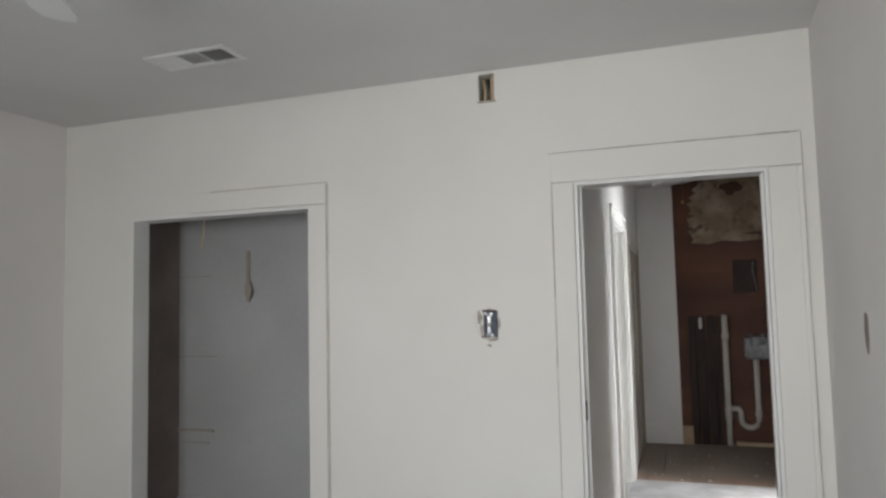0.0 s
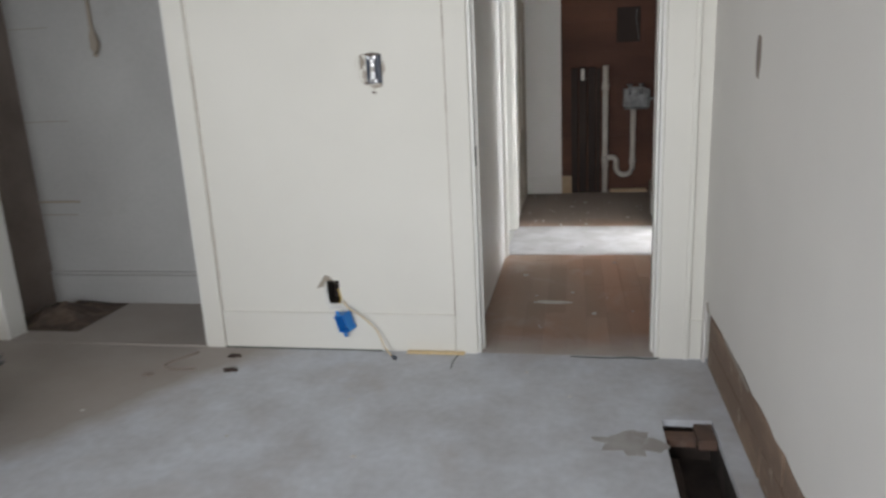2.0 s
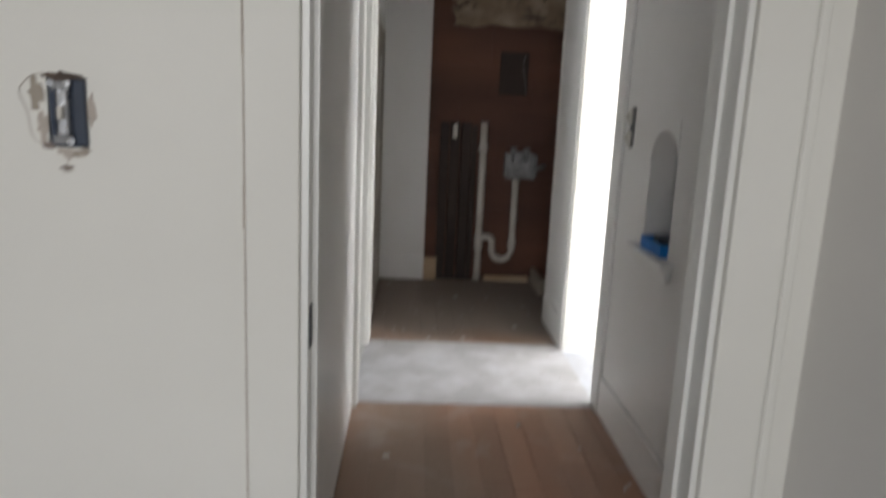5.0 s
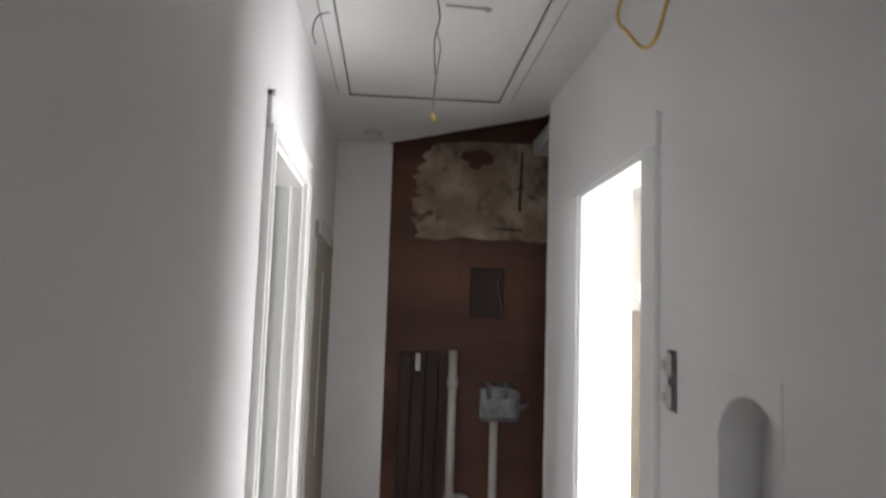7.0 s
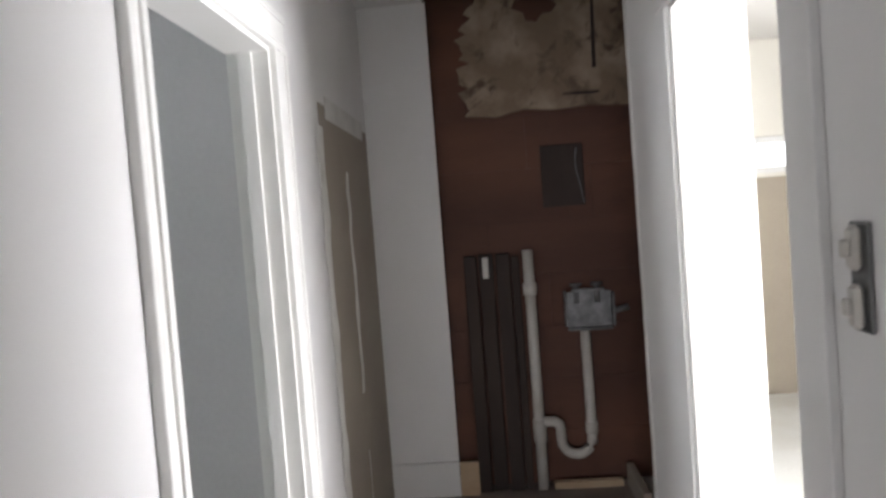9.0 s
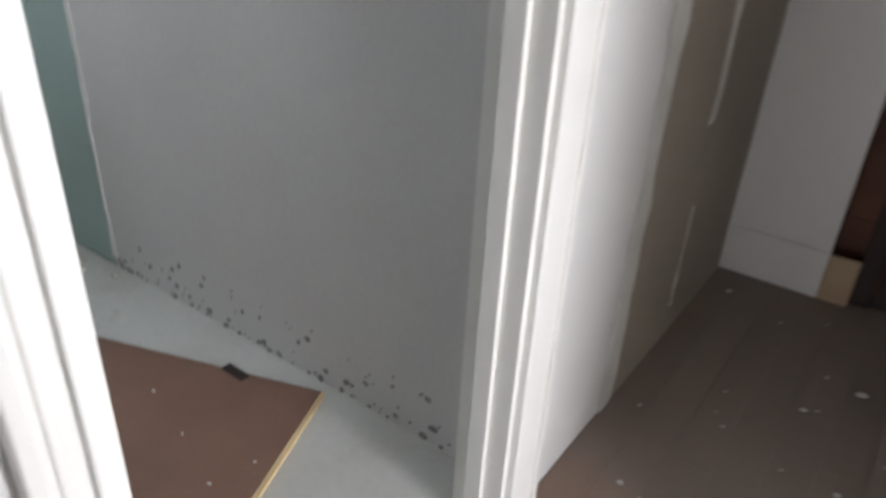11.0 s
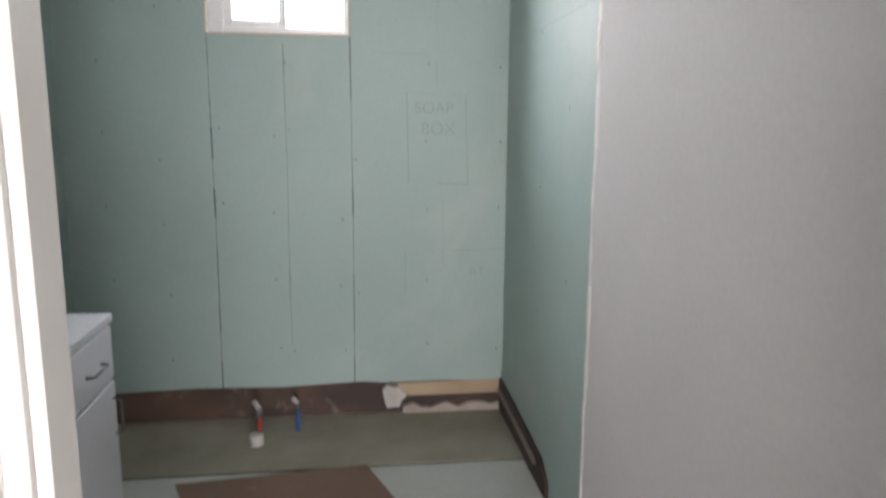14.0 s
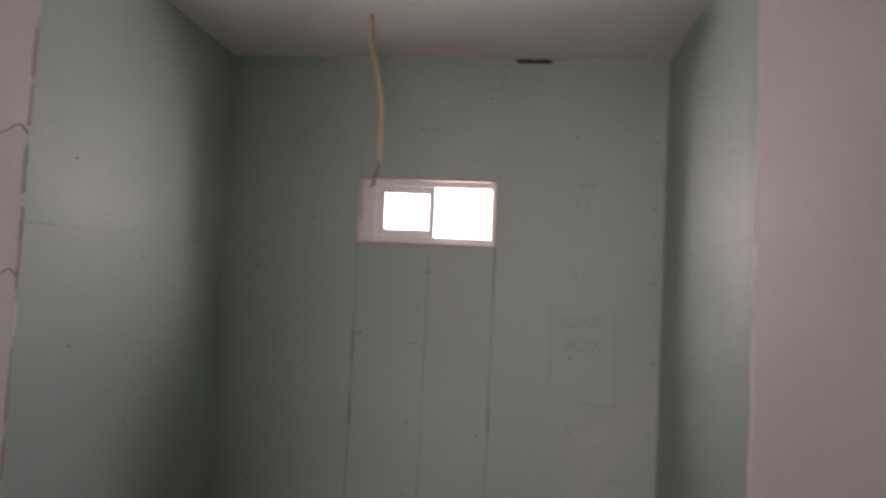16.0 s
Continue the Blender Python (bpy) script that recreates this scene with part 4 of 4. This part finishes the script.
part("bag_film", b2, BLACK_BAG, bag)

# debris on the bedroom floor
rnd = random.Random(12)
for i, (x, y, s, m) in enumerate(((-2.10, -.13, .045, DARKWOOD), (-2.03, -.30, .05, DARKWOOD), (-2.42, -.38, .03, CLOSET_BROWN), (-1.35, -.55, .022, DUST), (-.42, -.45, .018, DUST), (-1.2, -1.0, .03, DUST), (-.62, -.22, .02, DUST), (-1.75, -.9, .018, DUST), (-2.5, -.75, .03, DUST))):
    d = thing("floor_debris", "dark splinter lying on the dusty floor" if m is not DUST else "pale plaster crumb on the dusty floor", "debris", "bedroom debris")
    s *= .5 if m is DUST else 1.15
    part("fragment", prism(bmesh.new(), blob(x, y, s, s * .45, 15, .75, i + 60), "z", .0005, .004 + s * .12), m, d)
ring = thing("floor_stain_ring", "dark curled strip of old adhesive on the floor", "stain")
tube("strip", smooth_path([(-2.31, -.10, .003), (-2.36, -.18, .003), (-2.40, -.27, .003), (-2.33, -.31, .003), (-2.22, -.30, .003)], 5), .006, CLOSET_BROWN, ring)
for i, (cx, cy, rx_, ry_) in enumerate(((-.20, -.80, .15, .11),)):
    st = thing("floor_patch", "dark worn patch in the subfloor", "stain")
    part("patch", prism(bmesh.new(), blob(cx, cy, rx_, ry_, 26, .45, i + 80), "z", .0004, .0018), WORN, st)

# bathroom things
sheet = thing("hardboard_sheet", "red-brown hardboard sheet lying skewed on the bathroom floor", "board")
part("sheet", prism(bmesh.new(), [(-3.312, 1.34), (-3.395, 2.107), (-1.56, 2.755), (-1.32, 2.14)], "z", .001, .014), BOARD, sheet)
part("notch", box(bmesh.new(), -1.86, -1.77, 2.64, 2.672, .0145, .018), HOLE, sheet)
part("pale_edge", prism(bmesh.new(), [(-1.56, 2.759), (-1.545, 2.755), (-1.305, 2.14), (-1.32, 2.136)], "z", .001, .0135), CABLE_C, sheet, "pale raw edge")

van = thing("bathroom_vanity", "grey-white laminate vanity with drawers", "vanity cabinet")
vx0, vx1, vyf = -2.85, -1.69, 1.30
part("body", box(bmesh.new(), vx0, vx1, BYL + .002, vyf - .02, .0, .82, .003), VANITY, van)
part("top", box(bmesh.new(), vx0 - .003, vx1 + .003, BYL + .002, vyf + .003, .8205, .848, .004), VANITY, van)
for x0 in (vx0 + .01, vx0 + .395, vx0 + .78):
    dr = part("drawer_front", box(bmesh.new(), x0, x0 + .368, vyf - .0195, vyf, .64, .812, .004), VANITY, van)
    tube("handle", [(x0 + .11, vyf + .002, .72), (x0 + .12, vyf + .025, .72), (x0 + .23, vyf + .025, .72), (x0 + .24, vyf + .002, .72)], .0045, STEEL, dr)
    dr = part("door", box(bmesh.new(), x0, x0 + .368, vyf - .0195, vyf, .07, .63, .004), VANITY, van)
    tube("handle", [(x0 + .03, vyf + .002, .46), (x0 + .03, vyf + .025, .47), (x0 + .03, vyf + .025, .57), (x0 + .03, vyf + .002, .58)], .0045, STEEL, dr)

cup = thing("small_tray", "small white plastic tray standing on the vanity", "tray")
cu0, cu1, cv0, cv1, cz = -2.84, -2.77, 1.015, 1.115, .8485
part("tray_base", box(bmesh.new(), cu0, cu1, cv0, cv1, cz, cz + .004, .001), VINYL, cup)
for a in ((cu0, cu0 + .004, cv0, cv1), (cu1 - .004, cu1, cv0, cv1), (cu0 + .004, cu1 - .004, cv0, cv0 + .004), (cu0 + .004, cu1 - .004, cv1 - .004, cv1)):
    part("tray_side", box(bmesh.new(), *a, cz + .0042, cz + .032, .001), VINYL, cup)

win = thing("window_5", "small white vinyl sliding window with one open-looking sash", "window", kind="structure")
wx = BX - .07
for a in ((W0, W0 + .071, WZ0, WZ1), (W1 - .03, W1, WZ0, WZ1), (W0 + .071, W1 - .03, WZ0, WZ0 + .04), (W0 + .071, W1 - .03, WZ1 - .03, WZ1)):
    part("window_frame", box(bmesh.new(), wx - .03, wx + .02, *a, .004), VINYL, win)
mid = 1.768
for a in ((W0 + .072, W0 + .111, WZ0 + .041, WZ1 - .031), (mid - .03, mid, WZ0 + .041, WZ1 - .031), (W0 + .111, mid - .03, WZ0 + .041, WZ0 + .072), (W0 + .111, mid - .03, WZ1 - .062, WZ1 - .031)):
    part("sash", box(bmesh.new(), wx - .012, wx + .012, *a, .003), VINYL, win)
part("meeting_bar", box(bmesh.new(), wx + .0125, wx + .022, mid - .004, mid + .004, WZ0 + .041, WZ1 - .031), STEEL, win)
for a in ((W0 + .111, mid - .03, WZ0 + .072, WZ1 - .062), (mid, W1 - .03, WZ0 + .041, WZ1 - .031)):
    p = part("pane", box(bmesh.new(), wx - .004, wx + .0, *a), GLASS, win)
    p.visible_shadow = False
rv = bmesh.new()
box(rv, BX - .045, BX + .004, W0 - .004, W0 + .004, WZ0, WZ1)
box(rv, BX - .045, BX + .004, W1 - .004, W1 + .004, WZ0, WZ1)
box(rv, BX - .045, BX + .006, W0 - .004, W1 + .004, WZ0 - .006, WZ0 + .004)
box(rv, BX - .045, BX + .004, W0 - .004, W1 + .004, WZ1 - .004, WZ1 + .006)
part("reveal", rv, LIP, win, "raw edge of the cut board")


def wall_line(name, parent, pts, w, material, x=None, seed=0, gaps=0.0):
    """A thin uneven line on the window wall through points (y, z)."""
    rnd = random.Random(seed)
    for (y0, z0), (y1, z1) in zip(pts, pts[1:]):
        n = max(1, int(math.hypot(y1 - y0, z1 - z0) / .12))
        for i in range(n):
            if rnd.random() < gaps:
                continue
            a, b = i / n, (i + 1) / n
            ww = w * (.35 + rnd.random() ** 1.5)
            p0, p1 = Vector((y0 + (y1 - y0) * a, z0 + (z1 - z0) * a)), Vector((y0 + (y1 - y0) * b, z0 + (z1 - z0) * b))
            s = Vector((-(p1 - p0).y, (p1 - p0).x)).normalized() * ww / 2
            part(name, prism(bmesh.new(), [tuple(p0 - s), tuple(p1 - s), tuple(p1 + s), tuple(p0 + s)], "x", (x or BX) + .0003, (x or BX) + .0013), material, parent)


joints = thing("board_joints", "open dark joints between the green boards", "wall joints", kind="structure")
ZF = .17
for y, z0, z1, g, w in ((W0 + .002, ZF, WZ0, .0, .0048), (1.758, .6, WZ0 - .04, .0, .003), (W1, ZF, WZ0, .0, .0048), (W0, WZ1, CB, .6, .003), (W1 + .005, WZ1, CB, .45, .003), (1.758, ZF, .6, .6, .003)):
    wall_line("joint", joints, [(y, z0), (y + .004, (z0 + z1) / 2), (y, z1)], w, SEAM, seed=int(y * 100 + z0 * 7), gaps=g)
wall_line("joint", joints, [(W1, 1.77), (BYG, 1.76)], .0025, PENCIL, seed=3, gaps=.35)
nails = thing("board_screws", "small dark screw heads in the green board", "screws")
rnd = random.Random(2)
for y in (.95, 1.20, 1.46, 1.70, 1.77, 2.01, 2.09, 2.42, 2.77):
    z = .32 + .1 * rnd.random()
    while z < CB - .1:
        if not (W0 - .03 < y < W1 + .03 and WZ0 - .05 < z < WZ1 + .05):
            if rnd.random() < .72:
                part("screw", prism(bmesh.new(), blob(y + .02 * (rnd.random() - .5), z, .0055, .0055, 7, .2, int(z * 50)), "x", BX + .0003, BX + .0016), NAIL, nails)
        z += .30 + .06 * rnd.random()
for x, z in ((-3.2, .6), (-3.2, 1.1), (-3.25, 1.7), (-3.2, 2.3), (-2.82, .8), (-2.85, 1.4), (-2.82, 2.0)):
    part("screw", prism(bmesh.new(), blob(x, z, .0055, .0055, 7, .2, 1), "y", BYL - .0278, BYL - .0265), NAIL, nails)
    part("screw", prism(bmesh.new(), blob(x - .1, z + .1, .0055, .0055, 7, .2, 1), "y", BYG + .0025, BYG + .0038), NAIL, nails)

jottings = thing("pencil_notes", "pencilled layout lines and words on the green board", "pencil marks")
wall_line("outline", jottings, [(2.32, 1.59), (2.33, 1.17), (2.615, 1.16), (2.60, 1.575), (2.32, 1.59)], .004, PENCIL, seed=5, gaps=.1)
wall_line("outline", jottings, [(2.465, 2.10), (2.46, 1.62)], .0028, PENCIL, seed=6, gaps=.15)
wall_line("outline", jottings, [(2.49, 1.15), (2.505, .60)], .0028, PENCIL, seed=7, gaps=.2)
wall_line("outline", jottings, [(2.312, .62), (2.312, .834), (2.80, .838)], .0028, PENCIL, seed=8, gaps=.2)


def words(text, y, z, size):
    cu = bpy.data.curves.new("word", 'FONT')
    cu.body, cu.size, cu.extrude = text, size, .0004
    cu.align_x, cu.offset = 'CENTER', -.0008
    ob = new("word", cu)
    ob.matrix_world = Matrix.Translation((BX + .001, y, z)) @ Matrix(((0, 0, 1, 0), (1, 0, 0, 0), (0, 1, 0, 0), (0, 0, 0, 1)))
    dg = bpy.context.evaluated_depsgraph_get()
    me = bpy.data.meshes.new_from_object(ob.evaluated_get(dg))
    m = ob.matrix_world.copy()
    bpy.data.objects.remove(ob)
    me.materials.clear()
    me.materials.append(PENCIL)
    o = new("word", me)
    o.parent, o.matrix_basis = jottings, m


words("SOAP", 2.45, 1.495, .075)
words("BOX", 2.47, 1.395, .08)
words('64"', 2.475, 2.115, .07)
words("AT", 2.665, .71, .06)

flex = thing("hanging_cable", "cream electric cable hanging from the bathroom ceiling with bare ends", "cable")
fx = -3.45
tube("sheath", smooth_path([(fx + .02, 1.555, CB), (fx, 1.56, 2.60), (fx, 1.595, 2.43), (fx, 1.61, 2.33), (fx, 1.613, 2.12)], 6), .009, CABLE_C, flex)
tube("bare_wire", smooth_path([(fx, 1.613, 2.12), (fx, 1.605, 2.08), (fx, 1.595, 2.05), (fx, 1.583, 2.02)], 4), .0035, BLACKMETAL, flex)
tube("bare_wire", smooth_path([(fx, 1.613, 2.12), (fx + .005, 1.602, 2.07), (fx, 1.60, 2.035)], 4), .003, COPPER, flex)

for (x, y, h, m) in ((-3.70, 1.625, .20, RED), (-3.80, 1.79, .17, BLUE_PIPE)):
    s = thing("water_stub", "short capped water pipe rising from the cement", "pipe stub", "water stubs")
    tube("riser", [(x, y, .0), (x, y, h * .6)], .011, m, s)
    tube("valve", [(x, y, h * .6), (x, y, h * .82)], .016, STEEL, s)
    tube("cap", [(x, y, h * .82), (x + .01, y - .02, h)], .012, PVC, s)
col = thing("pipe_collar", "white plastic collar on the cement bed", "pipe collar")
tube("collar", [(-3.66, 1.615, .006), (-3.66, 1.615, .055)], .032, PVC, col, sides=14)
foot_trim = thing("wall_foot_remains", "broken tile bed and pale timber along the wall's foot", "wall remains")
part("pale_timber", box(bmesh.new(), BX - .013, BX + .002, 2.27, BYG + .01, .095, .165, .004), RAW, foot_trim)
rnd = random.Random(63)
ridge = [(2.30 + .0234 * i, .035 + .012 * math.sin(i * .9) + .012 * rnd.random()) for i in range(23)]
part("mortar", prism(bmesh.new(), [(2.30, .004), (BYG, .004)] + ridge[::-1], "x", BX - .013, BX + .007), LIP, foot_trim, "crumbled mortar along the floor")
part("mortar_lump", prism(bmesh.new(), blob(2.25, .10, .07, .08, 12, .45, 14), "x", BX - .013, BX + .018), DUST, foot_trim)
part("torn_board", prism(bmesh.new(), [(BYL, .16), (1.3, .175), (1.7, .165), (2.1, .18), (2.2, .17), (2.5, .172), (2.65, .165), (BYG, .17), (BYG, .215), (BYL, .215)], "x", BX - .012, BX - .0005), GREEN, foot_trim)
side_foot = thing("side_foot_board", "dark rotten board along the foot of the side wall", "board")
part("rotten_board", prism(bmesh.new(), [(BX, .0), (BX, .17), (-3.5, .15), (-3.15, .13), (-3.05, .06), (-3.05, 0)], "y", BYG - .010, BYG + .0035), DARKWOOD, side_foot)
part("grain_ridge", prism(bmesh.new(), [(BX + .02, .10), (-3.2, .075), (-3.2, .095), (BX + .02, .125)], "y", BYG - .020, BYG - .0102), CLOSET_BROWN, side_foot)

# ragged joint compound down the grey wall's end
rnd = random.Random(17)
mud = thing("board_edge_compound", "ragged white joint compound where grey wall meets green board", "joint compound", kind="structure")
z = .04
while z < CB - .02:
    h = .05 + .07 * rnd.random()
    w = .006 + .022 * rnd.random() ** 2
    part("compound", prism(bmesh.new(), [(BM - .004 - .008 * rnd.random(), z), (BM + w, z), (BM + w * .7, z + h), (BM - .003 - .010 * rnd.random(), z + h)], "y", BYG - .001 - .003 * rnd.random(), BYG + .0035), MUD, mud)
    z += h
mould = thing("mould_spots", "black mould spots along the foot of the grey wall", "mould")
for i in range(120):
    x = BM + .02 + (HL - .16 - BM) * rnd.random()
    z = .008 + .16 * rnd.random() ** 2.6
    r = .004 + .012 * rnd.random() ** 2
    part("spot", prism(bmesh.new(), blob(x, z, r * 1.2, r, 8, .5, i), "y", BYG - .0014, BYG - .0003), MOULD, mould)
for i, (x, y, s) in enumerate(((-2.94, 2.68, .035), (-2.78, 2.74, .03), (-2.6, 2.75, .02), (-2.2, 1.4, .02), (-1.9, 1.5, .018), (-2.72, 2.70, .02))):
    d = thing("floor_chip", "small dark chip lying on the bathroom floor", "debris", "bathroom debris")
    part("fragment", prism(bmesh.new(), blob(x, y, s, s * .45, 7, .4, i + 5), "z", .0005, .012), DARKWOOD if i < 1 else DUST, d)
gap = thing("ceiling_gap", "dark open gap between the green board and the ceiling", "gap", kind="structure")
part("gap_shadow", box(bmesh.new(), BX + .0005, BX + .003, 2.12, 2.28, CB - .022, CB - .001), SEAM, gap)

# floor boards and chips of the hall
rnd = random.Random(31)
w, x = .112, HL + .002
cache = {}
while x < .59:
    y = .004 - rnd.random() * .6
    while y < 4.36:
        ln = rnd.choice((.45, .6, .75, .9))
        y0, y1 = max(y, .004), min(y + ln, 4.36)
        if x > HR and y1 < RE:
            y = y + ln
            continue
        if x > HR:
            y0 = max(y0, RE)
        if y1 - y0 > .05:
            key = round(y1 - y0, 3)
            if key not in cache:
                b2 = bmesh.new()
                box(b2, .0004, w - .0004, .0004, y1 - y0 - .0004, -.018, 0, .0006)
                me = bpy.data.meshes.new("floor_board")
                b2.to_mesh(me)
                b2.free()
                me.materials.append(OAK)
                cache[key] = me
            o = new("floor_board", cache[key])
            o.parent, o.location = hall_floor, (x, y0, -.0006 * rnd.random())
        y += ln
    x += w
rnd = random.Random(8)
for i in range(48):
    x, y = rnd.uniform(HL + .06, HR - .05), rnd.uniform(.3, 4.2) if i < 26 else rnd.uniform(2.8, 4.2)
    s = .005 + .014 * rnd.random() ** 2
    d = thing("plaster_crumb", "pale plaster crumb on the hall floor", "debris", "hall debris")
    part("fragment", prism(bmesh.new(), blob(x, y, s, s * .6, 7, .5, i + 200), "z", .0005, .004 + s * .3), DUST, d)
scuff = thing("plaster_smear", "pale plaster smear on the hall floor", "smear")
part("smear", prism(bmesh.new(), blob(-.53, .77, .13, .035, 16, .4, 3), "z", .0006, .0025), DUST, scuff)

pile = thing("rubbish_pile", "dark heap of sweepings in the closet corner", "rubbish")
b2 = bmesh.new()
rnd = random.Random(44)
rows_ = []
for i in range(9):
    for j in range(9):
        u, v = i / 8 * 2 - 1, j / 8 * 2 - 1
        h = max(0, 1 - math.hypot(u, v)) * .085 * (.5 + 1.0 * rnd.random())
        rows_.append(b2.verts.new((-3.46 + .26 * u, .40 + .25 * v, .001 + h)))
for i in range(8):
    for j in range(8):
        b2.faces.new((rows_[i * 9 + j], rows_[i * 9 + j + 1], rows_[(i + 1) * 9 + j + 1], rows_[(i + 1) * 9 + j]))
part("heap", b2, SWEEP, pile)

strike = thing("strike_plate", "small dark strike plate on the hall door jamb", "strike plate")
part("plate", box(bmesh.new(), DA0 + .0125, DA0 + .015, .012, .040, .92, 1.01, .0005), BLACKMETAL, strike)
crack = thing("floor_crack", "thin dark crack along the hall threshold", "crack")
tube("crack_line", smooth_path([(-.42, -.022, .0), (-.25, -.03, .0005), (-.14, -.018, .001), (-.06, -.03, .001), (-.01, -.012, .001)], 4), .004, SEAM, crack)
tube("crack_line", smooth_path([(-.96, -.03, .0), (-.975, -.12, .0005), (-.97, -.2, .0005)], 4), .003, SEAM, crack)
gapline = thing("baseboard_gap", "dark dirty gap under the baseboard", "gap")
tube("gap_line", smooth_path([(-2.2, -.012, .001), (-1.9, -.014, .002), (-1.6, -.012, .001), (-1.35, -.014, .002)], 4), .0045, SEAM, gapline)
# ragged end of the grey wall beside the vanity
ragged = thing("board_edge_tear", "dark torn edge where green board meets the vanity wall", "board edge", kind="structure")
rnd = random.Random(77)
z = .9
while z < CB - .05:
    h = .06 + .08 * rnd.random()
    part("tear", prism(bmesh.new(), [(-2.56 - .006 * rnd.random(), z), (-2.56 + .004 + .006 * rnd.random(), z), (-2.56 + .003 + .006 * rnd.random(), z + h), (-2.56 - .006 * rnd.random(), z + h)], "y", BYL - .027, BYL + .0015), TAN if rnd.random() < .7 else MUD, ragged)
    z += h * (1.0 + .5 * rnd.random())
for zz in (1.62, 2.02):
    tube("tear_line", smooth_path([(-2.56 + .005, BYL + .001, zz), (-2.56 + .04, BYL + .001, zz + .02), (-2.56 + .09, BYL + .001, zz - .01), (-2.56 + .14, BYL + .001, zz - .03)], 4), .0018, CLOSET_BROWN, ragged)
seamline = thing("side_board_joint", "faint pencilled joint across the vanity side board", "joint", kind="structure")
tube("joint_line", [(BX + .01, BYL - .0275, 1.78), (-3.2, BYL - .0275, 1.785), (-2.56 - .01, BYL - .0275, 1.775)], .0008, PENCIL, seamline)
tube("joint_line", [(BX + .01, BYG + .0037, 1.80), (-3.3, BYG + .0037, 1.815), (BM - .01, BYG + .0037, 1.82)], .0008, PENCIL, seamline)
rnd = random.Random(91)
for i in range(16):
    x, y = rnd.uniform(-3.0, -1.3), rnd.uniform(1.75, 2.6)
    on = (y - 2.107) < (x + 3.395) * .353 - .02
    s_ = .006 + .012 * rnd.random() ** 2
    d = thing("floor_chip", "small pale chip lying on the bathroom floor", "debris", "bathroom debris")
    part("fragment", prism(bmesh.new(), blob(x, y, s_, s_ * .5, 7, .4, i + 300), "z", .0145 if on else .0005, .018 if on else .006), DUST, d)
